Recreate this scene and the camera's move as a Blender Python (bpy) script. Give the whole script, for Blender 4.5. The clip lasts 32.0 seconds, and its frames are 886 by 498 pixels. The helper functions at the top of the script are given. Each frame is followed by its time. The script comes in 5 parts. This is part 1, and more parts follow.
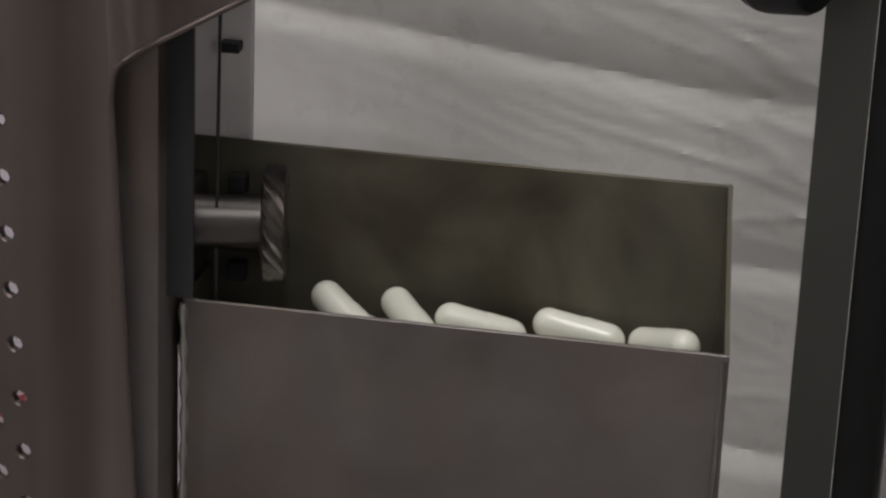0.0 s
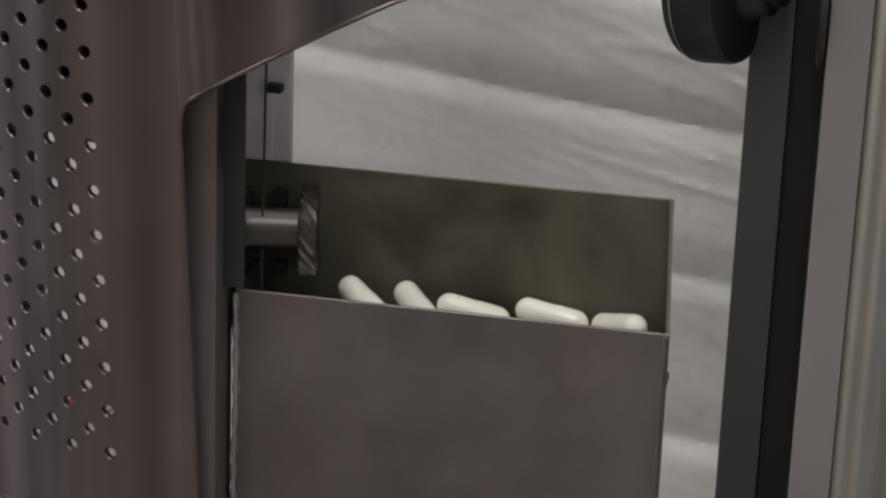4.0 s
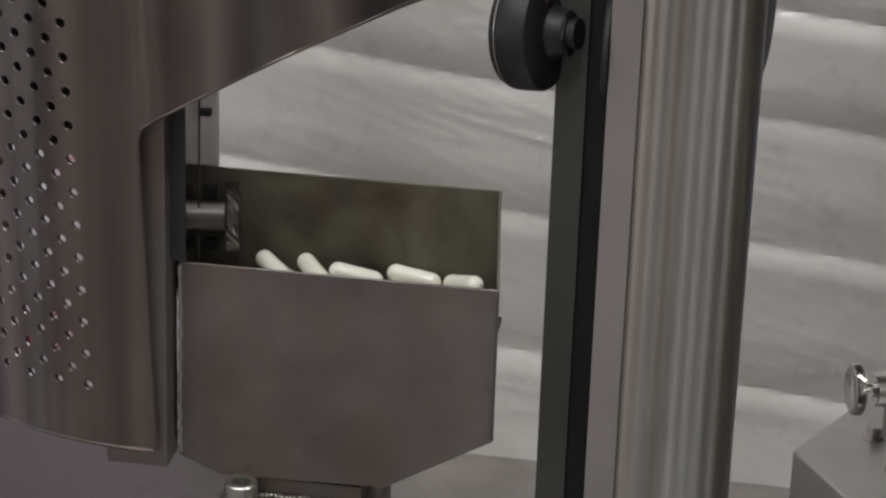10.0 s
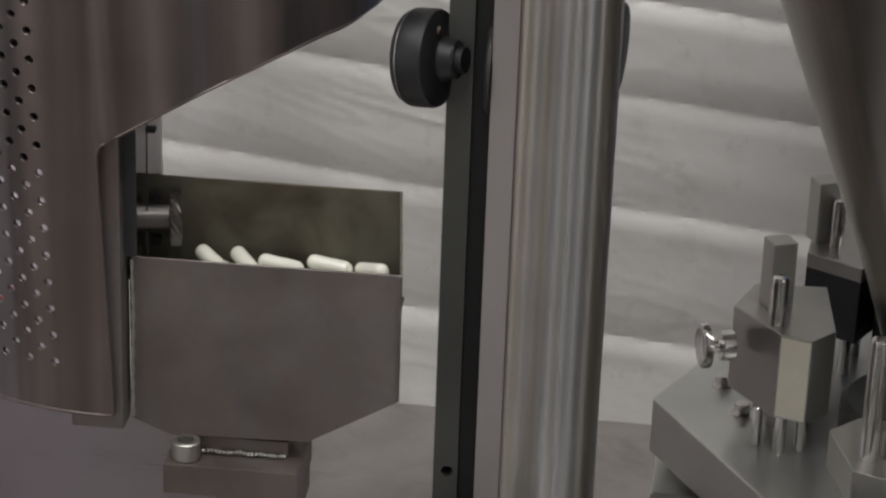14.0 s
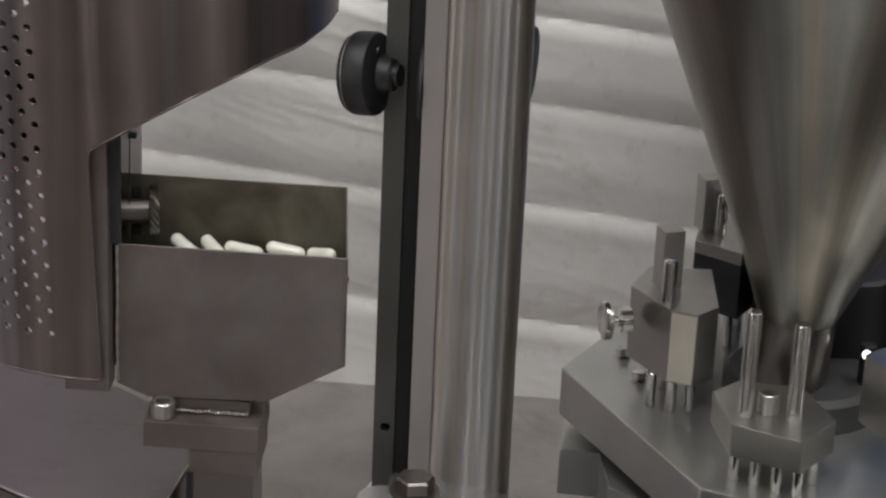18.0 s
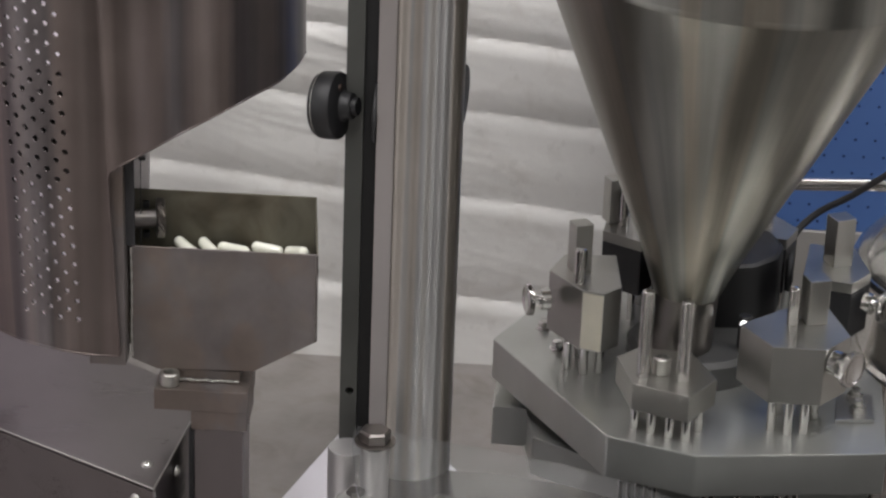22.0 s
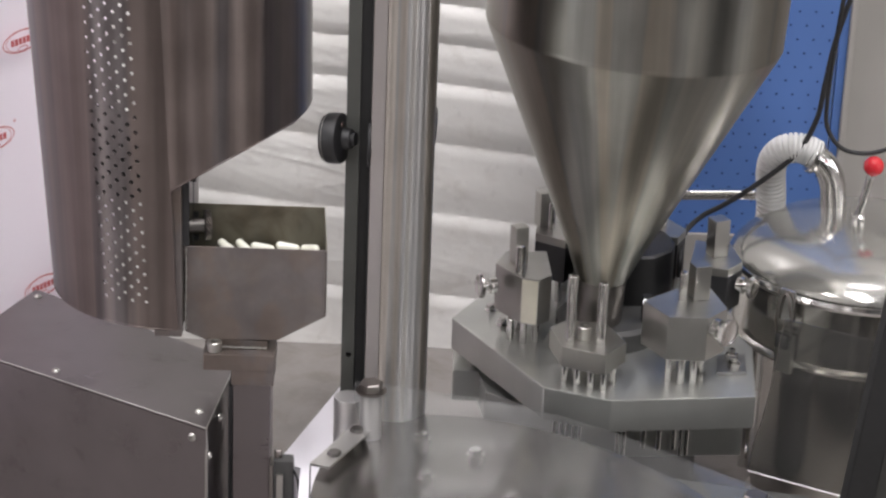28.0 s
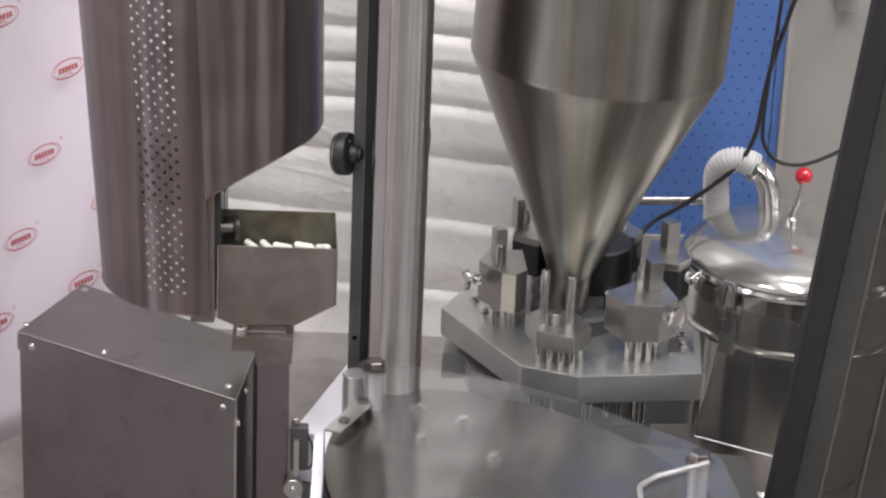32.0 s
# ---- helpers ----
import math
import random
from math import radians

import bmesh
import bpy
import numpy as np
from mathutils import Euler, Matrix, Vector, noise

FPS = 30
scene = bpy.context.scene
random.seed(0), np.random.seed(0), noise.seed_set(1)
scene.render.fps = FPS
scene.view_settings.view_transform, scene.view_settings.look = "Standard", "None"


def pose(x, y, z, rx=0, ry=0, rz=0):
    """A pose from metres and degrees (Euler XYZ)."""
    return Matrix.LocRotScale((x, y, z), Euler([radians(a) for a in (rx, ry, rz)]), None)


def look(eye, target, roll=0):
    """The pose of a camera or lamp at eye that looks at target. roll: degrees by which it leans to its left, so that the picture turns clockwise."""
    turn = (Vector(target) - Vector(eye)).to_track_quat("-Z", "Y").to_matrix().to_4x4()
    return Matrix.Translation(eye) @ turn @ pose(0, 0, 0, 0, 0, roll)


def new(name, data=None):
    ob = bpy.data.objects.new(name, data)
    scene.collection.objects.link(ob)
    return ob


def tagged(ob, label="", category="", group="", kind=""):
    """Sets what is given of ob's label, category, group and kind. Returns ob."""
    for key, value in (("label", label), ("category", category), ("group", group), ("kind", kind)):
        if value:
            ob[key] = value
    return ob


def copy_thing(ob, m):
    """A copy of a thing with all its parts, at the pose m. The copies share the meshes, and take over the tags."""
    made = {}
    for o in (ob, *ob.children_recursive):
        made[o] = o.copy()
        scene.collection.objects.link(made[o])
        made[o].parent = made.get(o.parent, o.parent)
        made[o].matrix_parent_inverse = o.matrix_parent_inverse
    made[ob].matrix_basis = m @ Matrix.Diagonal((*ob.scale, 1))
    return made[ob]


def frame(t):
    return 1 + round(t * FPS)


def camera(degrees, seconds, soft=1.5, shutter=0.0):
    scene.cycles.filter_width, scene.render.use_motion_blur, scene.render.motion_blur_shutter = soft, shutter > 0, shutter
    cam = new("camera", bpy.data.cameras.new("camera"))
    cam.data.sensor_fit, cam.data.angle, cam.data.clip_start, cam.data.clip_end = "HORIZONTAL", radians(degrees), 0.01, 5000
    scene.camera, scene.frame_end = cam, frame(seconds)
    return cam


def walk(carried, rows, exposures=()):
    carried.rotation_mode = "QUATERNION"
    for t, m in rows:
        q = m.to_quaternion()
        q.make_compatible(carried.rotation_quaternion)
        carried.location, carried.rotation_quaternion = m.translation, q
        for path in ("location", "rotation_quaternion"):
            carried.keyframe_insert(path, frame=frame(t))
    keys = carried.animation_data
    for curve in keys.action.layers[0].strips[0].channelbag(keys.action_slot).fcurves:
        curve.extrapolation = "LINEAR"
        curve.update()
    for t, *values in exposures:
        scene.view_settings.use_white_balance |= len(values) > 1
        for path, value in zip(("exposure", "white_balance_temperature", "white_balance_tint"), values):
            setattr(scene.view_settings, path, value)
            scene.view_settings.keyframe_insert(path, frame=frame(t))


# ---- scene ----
cam = camera(20, 32.0, soft=2.4)
PATH = [
    (0, (0.1554, -0.5376, 0.6265), (-0.00495, 0.38896, 0.28618), 2.388),
    (0.5, (0.1597, -0.5545, 0.6306), (-0.00344, 0.37286, 0.29377), 2.332),
    (1, (0.1637, -0.5719, 0.6327), (-0.00125, 0.35735, 0.30224), 2.425),
    (1.5, (0.1691, -0.5903, 0.6342), (0.00069, 0.34103, 0.31122), 2.397),
    (2, (0.1773, -0.6059, 0.6389), (0.00092, 0.32449, 0.31746), 2.225),
    (2.5, (0.1850, -0.6217, 0.6459), (0.00253, 0.30684, 0.32263), 2.148),
    (3, (0.1912, -0.6383, 0.6537), (0.00495, 0.28855, 0.32787), 2.025),
    (3.5, (0.1927, -0.6575, 0.6612), (0.00944, 0.26958, 0.33420), 2.101),
    (5.5, (0.1969, -0.7416, 0.6845), (0.02855, 0.19033, 0.36335), 2.313),
    (6, (0.1990, -0.7638, 0.6913), (0.03222, 0.16885, 0.37124), 2.388),
    (6.5, (0.1994, -0.7834, 0.6965), (0.03718, 0.15003, 0.37653), 2.442),
    (7, (0.2009, -0.8066, 0.7048), (0.05219, 0.12844, 0.38284), 2.565),
    (7.5, (0.2017, -0.8265, 0.7148), (0.05864, 0.10804, 0.38880), 2.623),
    (8, (0.2044, -0.8472, 0.7289), (0.07120, 0.08597, 0.39499), 2.647),
    (8.5, (0.2086, -0.8649, 0.7434), (0.08308, 0.06647, 0.40174), 2.579),
    (9, (0.2164, -0.8822, 0.7571), (0.09166, 0.04650, 0.40797), 2.500),
    (9.5, (0.2286, -0.8979, 0.7688), (0.09827, 0.02814, 0.41470), 2.195),
    (10, (0.2429, -0.9121, 0.7820), (0.10541, 0.01048, 0.42142), 1.977),
    (10.5, (0.2558, -0.9258, 0.7974), (0.11601, -0.00692, 0.42856), 1.687),
    (11, (0.2575, -0.9438, 0.8160), (0.12992, -0.02716, 0.43717), 1.749),
    (11.5, (0.2585, -0.9615, 0.8303), (0.13871, -0.04633, 0.44536), 1.712),
    (12, (0.2573, -0.9858, 0.8379), (0.14386, -0.06906, 0.45494), 1.825),
    (12.5, (0.2558, -1.0087, 0.8456), (0.14766, -0.09088, 0.46372), 1.959),
    (13, (0.2533, -1.0363, 0.8574), (0.15405, -0.11764, 0.47498), 2.109),
    (13.5, (0.2511, -1.0567, 0.8651), (0.15945, -0.13719, 0.48291), 1.987),
    (14, (0.2493, -1.0797, 0.8781), (0.16367, -0.16089, 0.49277), 2.069),
    (14.5, (0.2513, -1.1037, 0.8871), (0.16914, -0.18445, 0.50218), 2.179),
    (16.5, (0.2501, -1.2058, 0.9150), (0.18831, -0.28124, 0.53902), 2.364),
    (17, (0.2509, -1.2278, 0.9281), (0.19086, -0.30435, 0.54903), 2.370),
    (17.5, (0.2498, -1.2555, 0.9392), (0.19860, -0.33273, 0.55730), 2.535),
    (18, (0.2530, -1.2794, 0.9497), (0.20211, -0.35678, 0.56743), 2.526),
    (18.5, (0.2547, -1.3187, 0.9672), (0.20876, -0.39599, 0.58442), 2.542),
    (19, (0.2559, -1.3548, 0.9826), (0.21582, -0.43187, 0.59980), 2.544),
    (19.5, (0.2573, -1.3908, 1.0003), (0.22163, -0.46841, 0.61577), 2.410),
    (20, (0.2570, -1.4294, 1.0194), (0.22454, -0.50770, 0.63288), 2.336),
    (20.5, (0.2588, -1.4674, 1.0357), (0.22616, -0.54570, 0.64921), 2.399),
    (21, (0.2597, -1.5075, 1.0524), (0.23053, -0.58568, 0.66589), 2.269),
    (21.5, (0.2583, -1.5500, 1.0740), (0.23192, -0.62897, 0.68538), 2.403),
    (22, (0.2616, -1.5827, 1.0965), (0.23487, -0.66367, 0.70319), 2.196),
    (22.5, (0.2643, -1.6232, 1.1248), (0.23727, -0.70669, 0.72584), 2.041),
    (23, (0.2636, -1.6636, 1.1426), (0.23955, -0.74685, 0.74377), 2.140),
    (23.5, (0.2608, -1.7061, 1.1615), (0.23945, -0.78950, 0.76238), 2.111),
    (24, (0.2562, -1.7507, 1.1808), (0.23857, -0.83393, 0.78180), 2.218),
    (24.5, (0.2486, -1.7930, 1.1958), (0.23547, -0.87561, 0.79795), 2.337),
    (25, (0.2419, -1.8388, 1.2122), (0.23311, -0.92087, 0.81559), 2.413),
    (25.5, (0.2373, -1.8870, 1.2292), (0.23135, -0.96844, 0.83390), 2.370),
    (27.5, (0.2072, -2.0766, 1.2737), (0.21793, -1.15237, 0.89192), 2.294),
    (28, (0.2034, -2.1284, 1.2898), (0.21749, -1.20346, 0.90985), 2.238),
    (28.5, (0.1987, -2.1731, 1.3056), (0.21493, -1.24788, 0.92647), 2.259),
    (29, (0.1929, -2.2173, 1.3230), (0.21238, -1.29201, 0.94413), 2.267),
    (29.5, (0.1902, -2.2630, 1.3407), (0.21072, -1.33769, 0.96201), 2.281),
    (30, (0.1866, -2.3085, 1.3579), (0.20905, -1.38300, 0.97975), 2.289),
    (30.5, (0.1818, -2.3608, 1.3785), (0.20584, -1.43527, 1.00059), 2.303),
    (31, (0.1787, -2.4104, 1.3982), (0.20349, -1.48482, 1.02029), 2.321),
    (31.5, (0.1744, -2.4641, 1.4201), (0.20028, -1.53857, 1.04221), 2.381),
    (32, (0.1712, -2.5148, 1.4403), (0.19789, -1.58931, 1.06258), 2.387),
]
EXPOSURES = [(0, -1.00, 6380, 10), (3, -0.86, 6380, 10), (6, -0.79, 6380, 9), (13, -0.65, 6360, 9), (19, -0.51, 6320, 10), (25, -0.02, 6300, 11), (32, 0.20, 6270, 14)]
walk(cam, [(t, look(eye, target, lean)) for t, eye, target, lean in PATH], EXPOSURES)

# ---- light: a hall lit from its ceiling ----
world = bpy.data.worlds.new("hall_light")
scene.world = world
world.use_nodes = True
world.node_tree.nodes["Background"].inputs[0].default_value = (0.9, 0.93, 1.0, 1)
world.node_tree.nodes["Background"].inputs[1].default_value = 0.05


def ceiling_lamp(x, y, z, sx, sy, power, colour=(1.0, 0.96, 0.94)):
    data = bpy.data.lights.new("ceiling_lamp", "AREA")
    data.shape, data.size, data.size_y, data.energy, data.color = "RECTANGLE", sx, sy, power, colour
    ob = new("ceiling_lamp", data)
    ob.location = (x, y, z)
    return ob


ceiling_lamp(0.35, -1.3, 2.9, 0.4, 1.7, 44)
ceiling_lamp(-0.9, -0.45, 2.9, 0.3, 1.9, 66)
ceiling_lamp(1.6, 0.1, 2.9, 0.3, 2.0, 50)
ceiling_lamp(0.2, 0.25, 2.9, 1.6, 0.2, 9)

# tall unseen windows, added for bright bands in steel: place along the wall, width
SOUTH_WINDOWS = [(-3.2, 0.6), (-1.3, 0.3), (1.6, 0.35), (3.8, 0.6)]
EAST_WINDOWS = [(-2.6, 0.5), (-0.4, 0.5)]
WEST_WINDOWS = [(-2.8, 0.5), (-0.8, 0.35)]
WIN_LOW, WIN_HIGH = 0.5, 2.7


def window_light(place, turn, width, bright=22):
    """Lamp in the opening of an unseen, added window, standing for daylight."""
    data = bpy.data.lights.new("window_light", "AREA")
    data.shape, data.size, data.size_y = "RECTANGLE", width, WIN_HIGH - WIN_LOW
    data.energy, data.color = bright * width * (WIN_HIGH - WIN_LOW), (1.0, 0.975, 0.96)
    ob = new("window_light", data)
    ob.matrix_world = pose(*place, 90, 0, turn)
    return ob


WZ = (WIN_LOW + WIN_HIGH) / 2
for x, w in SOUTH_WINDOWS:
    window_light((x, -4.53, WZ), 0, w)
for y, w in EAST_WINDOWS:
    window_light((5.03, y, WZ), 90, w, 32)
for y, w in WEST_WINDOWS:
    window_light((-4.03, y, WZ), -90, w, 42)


# ---- small tools ----
def part(name, bm, material, parent=None, label="", smooth=True):
    """Links a bmesh as one mesh object under a thing or a part."""
    bmesh.ops.recalc_face_normals(bm, faces=bm.faces)
    uv = bm.loops.layers.uv.new("wrap")
    for f in bm.faces:
        side = f.normal.cross(Vector((0, 0, 1)))
        side = side.normalized() if side.length > 0.05 else Vector((1, 0, 0))
        for lp in f.loops:
            lp[uv].uv = (lp.vert.co.z, lp.vert.co.dot(side))
    me = bpy.data.meshes.new(name)
    bm.to_mesh(me)
    bm.free()
    me.materials.append(material)
    if smooth:
        me.shade_smooth()
        me.set_sharp_from_angle(angle=radians(32))
    ob = new(name, me)
    if smooth and len(me.polygons) < 400:
        ob.modifiers.new("flat_faces", "WEIGHTED_NORMAL").keep_sharp = True
    if parent is not None:
        ob.parent = parent
    if label:
        ob["label"] = label
    return ob


ASIDE = {"dosing_plate": 0.001, "lower_ring_plate": 0.001, "dosing_block": 0.001, "core_housing": 0.001, "powder_hopper": 0.002, "vacuum_vessel": 0.008, "ball_lever": 0.017, "corrugated_hose": 0.015, "cross_pipe": 0.025, "sensor_cable": 0.020, "hanging_cable": 0.020, "dotted_blue_sheet": 0.030, "grey_panel": 0.030, "printed_banner": 0.003, "drive_box": 0.003}


TURRET = ("dosing_plate", "lower_ring_plate", "dosing_block", "core_housing", "proximity_sensor")


def thing(name, label, category, group="", kind=""):
    """An Empty that holds the parts of one thing, moved along x by its share of ASIDE."""
    ob = tagged(new(name), label, category, group, kind)
    ob.location.x = ASIDE.get(name, 0.0)
    ob.location.z = -0.004 if name in TURRET else -0.002 if name == "clear_guard" else 0.0
    ob.location.y = -0.005 if name in TURRET else 0.0
    return ob


def add_box(bm, x0, x1, y0, y1, z0, z1, bevel=0.0, m=None):
    vs = [bm.verts.new((x, y, z)) for x in (x0, x1) for y in (y0, y1) for z in (z0, z1)]
    fs = [bm.faces.new([vs[i] for i in q]) for q in ((0, 1, 3, 2), (4, 6, 7, 5), (0, 4, 5, 1), (2, 3, 7, 6), (0, 2, 6, 4), (1, 5, 7, 3))]
    if bevel:
        es = list({e for f in fs for e in f.edges})
        got = bmesh.ops.bevel(bm, geom=es, offset=bevel, segments=2, affect="EDGES", profile=0.6)
        vs = list({v for f in got["faces"] for v in f.verts} | {v for v in vs if v.is_valid})
    if m is not None:
        bmesh.ops.transform(bm, matrix=m, verts=[v for v in vs if v.is_valid])
    return bm


def box(x0, x1, y0, y1, z0, z1, bevel=0.0006):
    return add_box(bmesh.new(), x0, x1, y0, y1, z0, z1, bevel)


def add_lathe(bm, profile, m=None, steps=40, caps=True):
    """Turns (radius, height) pairs round z, then moves by m."""
    m = m or Matrix()
    rings = []
    for r, h in profile:
        rings.append([bm.verts.new(m @ Vector((r * math.cos(2 * math.pi * k / steps), r * math.sin(2 * math.pi * k / steps), h))) for k in range(steps)])
    for a, b in zip(rings, rings[1:]):
        for k in range(steps):
            bm.faces.new((a[k], a[(k + 1) % steps], b[(k + 1) % steps], b[k]))
    if caps:
        bm.faces.new(rings[0][::-1])
        bm.faces.new(rings[-1])
    return bm


def lathe(profile, m=None, steps=40, caps=True):
    return add_lathe(bmesh.new(), profile, m, steps, caps)


def rod(r, h, m=None, steps=24, c=0.0008):
    """A bar with chamfered ends, from 0 to h along z."""
    return [(r - c, 0), (r, c), (r, h - c), (r - c, h)]


def add_prism(bm, outline, z0, z1, bevel=0.0):
    """An upright prism over an outline of (x, y) corners."""
    lo = [bm.verts.new((x, y, z0)) for x, y in outline]
    hi = [bm.verts.new((x, y, z1)) for x, y in outline]
    n = len(outline)
    fs = [bm.faces.new(lo[::-1]), bm.faces.new(hi)]
    fs += [bm.faces.new((lo[i], lo[(i + 1) % n], hi[(i + 1) % n], hi[i])) for i in range(n)]
    if bevel:
        bmesh.ops.bevel(bm, geom=list({e for f in fs for e in f.edges}), offset=bevel, segments=2, affect="EDGES", profile=0.6)
    return bm


def prism(outline, z0, z1, bevel=0.0008):
    return add_prism(bmesh.new(), outline, z0, z1, bevel)


def aim(place, way):
    """A pose at place whose z axis points along way."""
    return Matrix.Translation(place) @ Vector(way).to_track_quat("Z", "Y").to_matrix().to_4x4()


def tube(points, r, steps=12, smooth=6):
    """A round tube through points, smoothed by Catmull-Rom."""
    p = [Vector(q) for q in points]
    p = [2 * p[0] - p[1]] + p + [2 * p[-1] - p[-2]]
    line = []
    for i in range(1, len(p) - 2):
        for k in range(smooth):
            t = k / smooth
            a, b, c, d = p[i - 1], p[i], p[i + 1], p[i + 2]
            line.append(0.5 * (2 * b + (c - a) * t + (2 * a - 5 * b + 4 * c - d) * t * t + (3 * b - a - 3 * c + d) * t ** 3))
    line.append(p[-2])
    bm, rings, up = bmesh.new(), [], Vector((0.31, 0.2, 0.93))
    for i, q in enumerate(line):
        way = (line[min(i + 1, len(line) - 1)] - line[max(i - 1, 0)]).normalized()
        side = way.cross(up).normalized()
        over = side.cross(way)
        up = over
        rr = r(i / (len(line) - 1)) if callable(r) else r
        rings.append([bm.verts.new(q + rr * (math.cos(2 * math.pi * k / steps) * side + math.sin(2 * math.pi * k / steps) * over)) for k in range(steps)])
    for a, b in zip(rings, rings[1:]):
        for k in range(steps):
            bm.faces.new((a[k], a[(k + 1) % steps], b[(k + 1) % steps], b[k]))
    bm.faces.new(rings[0][::-1])
    bm.faces.new(rings[-1])
    return bm


# ---- materials ----
def shader(name):
    mat = bpy.data.materials.new(name)
    mat.use_nodes = True
    nt = mat.node_tree
    return mat, nt, nt.nodes["Principled BSDF"]


def steel(name, colour, rough=0.3, grain=(1, 1, 40), streak=0.12, bump=0.02, blotch=0.1, metal=1.0, scale=30, streaks=0.0, axis=None, brushed=0.0, dust=0.0, dust_colour=(0.30, 0.27, 0.20)):
    """Brushed or worn metal: long grain, cloudy tarnish and a fine relief."""
    mat, nt, bsdf = shader(name)
    co = nt.nodes.new("ShaderNodeTexCoord")
    mp = nt.nodes.new("ShaderNodeMapping")
    mp.inputs["Scale"].default_value = grain
    if axis is None:
        nt.links.new(co.outputs["Object"], mp.inputs[0])
    else:
        # round a vertical axis: turn, nothing, height
        sub, rot, rad, sep, com = (nt.nodes.new(k) for k in ("ShaderNodeVectorMath", "ShaderNodeMapping", "ShaderNodeTexGradient", "ShaderNodeSeparateXYZ", "ShaderNodeCombineXYZ"))
        sub.operation, sub.inputs[1].default_value = "SUBTRACT", (*axis, 0)
        rot.inputs["Rotation"].default_value = (0, 0, math.pi / 2)
        rad.gradient_type = "RADIAL"
        nt.links.new(co.outputs["Object"], sub.inputs[0])
        nt.links.new(sub.outputs[0], rot.inputs[0])
        nt.links.new(rot.outputs[0], rad.inputs[0])
        nt.links.new(co.outputs["Object"], sep.inputs[0])
        nt.links.new(rad.outputs["Fac"], com.inputs[0])
        nt.links.new(sep.outputs[2], com.inputs[2])
        nt.links.new(com.outputs[0], mp.inputs[0])
    n1 = nt.nodes.new("ShaderNodeTexNoise")
    n1.inputs["Scale"].default_value, n1.inputs["Detail"].default_value = scale, 5
    nt.links.new(mp.outputs[0], n1.inputs["Vector"])
    n2 = nt.nodes.new("ShaderNodeTexNoise")
    n2.inputs["Scale"].default_value, n2.inputs["Detail"].default_value = 22, 6
    nt.links.new(co.outputs["Object"], n2.inputs["Vector"])
    mul = nt.nodes.new("ShaderNodeMath")
    mul.operation = "MULTIPLY_ADD"
    mul.inputs[1].default_value, mul.inputs[2].default_value = streak * 2, rough - streak
    nt.links.new(n1.outputs[0], mul.inputs[0])
    add = nt.nodes.new("ShaderNodeMath")
    add.operation = "MULTIPLY_ADD"
    add.inputs[1].default_value = blotch
    nt.links.new(n2.outputs[0], add.inputs[0])
    nt.links.new(mul.outputs[0], add.inputs[2])
    nt.links.new(add.outputs[0], bsdf.inputs["Roughness"])
    ramp = nt.nodes.new("ShaderNodeMix")
    ramp.data_type = "RGBA"
    ramp.inputs[6].default_value = (*[c * (1 - blotch * 1.6) for c in colour], 1)
    ramp.inputs[7].default_value = (*[min(1, c * (1 + blotch * 1.3)) for c in colour], 1)
    nt.links.new(n2.outputs[0], ramp.inputs[0])
    last = ramp.outputs[2]
    # random colour bands: painted upright reflections on round steel, stains on the chute
    if streaks:
        n3 = nt.nodes.new("ShaderNodeTexNoise")
        n3.inputs["Scale"].default_value, n3.inputs["Detail"].default_value = scale * 0.12, 4
        nt.links.new(mp.outputs[0], n3.inputs["Vector"])
        cr = nt.nodes.new("ShaderNodeValToRGB")
        cr.color_ramp.elements[0].position, cr.color_ramp.elements[1].position = 0.34, 0.64
        cr.color_ramp.elements[0].color = (1 - streaks, (1 - streaks) * 0.95, (1 - streaks) * 0.90, 1)
        cr.color_ramp.elements[1].color = (1 + streaks, 1 + streaks, 1 + streaks, 1)
        for at, f, b in ((0.44, 1.0, 0.90), (0.50, 1 - streaks * 0.7, 1.06), (0.56, 1.0, 1.08)):
            el = cr.color_ramp.elements.new(at)
            el.color = (f, f * (0.5 + b / 2) * 0.99, f * b, 1)
        nt.links.new(n3.outputs[0], cr.inputs[0])
        mu = nt.nodes.new("ShaderNodeMix")
        mu.data_type, mu.blend_type = "RGBA", "MULTIPLY"
        mu.inputs[0].default_value = 1.0
        nt.links.new(last, mu.inputs[6])
        nt.links.new(cr.outputs[0], mu.inputs[7])
        last = mu.outputs[2]
    if dust:
        n4 = nt.nodes.new("ShaderNodeTexNoise")
        n4.inputs["Scale"].default_value, n4.inputs["Detail"].default_value, n4.inputs["Distortion"].default_value = 26, 7, 0.8
        nt.links.new(co.outputs["Object"], n4.inputs["Vector"])
        cr = nt.nodes.new("ShaderNodeValToRGB")
        cr.color_ramp.elements[0].position, cr.color_ramp.elements[1].position = 0.38, 0.70
        cr.color_ramp.elements[1].color = (dust, dust, dust, 1)
        nt.links.new(n4.outputs[0], cr.inputs[0])
        mu = nt.nodes.new("ShaderNodeMix")
        mu.data_type = "RGBA"
        mu.inputs[7].default_value = (*dust_colour, 1)
        nt.links.new(cr.outputs[0], mu.inputs[0])
        nt.links.new(last, mu.inputs[6])
        last = mu.outputs[2]
        inv = nt.nodes.new("ShaderNodeMath")
        inv.operation, inv.inputs[1].default_value, inv.inputs[2].default_value = "MULTIPLY_ADD", -metal, metal
        nt.links.new(cr.outputs[0], inv.inputs[0])
        nt.links.new(inv.outputs[0], bsdf.inputs["Metallic"])
    else:
        bsdf.inputs["Metallic"].default_value = metal
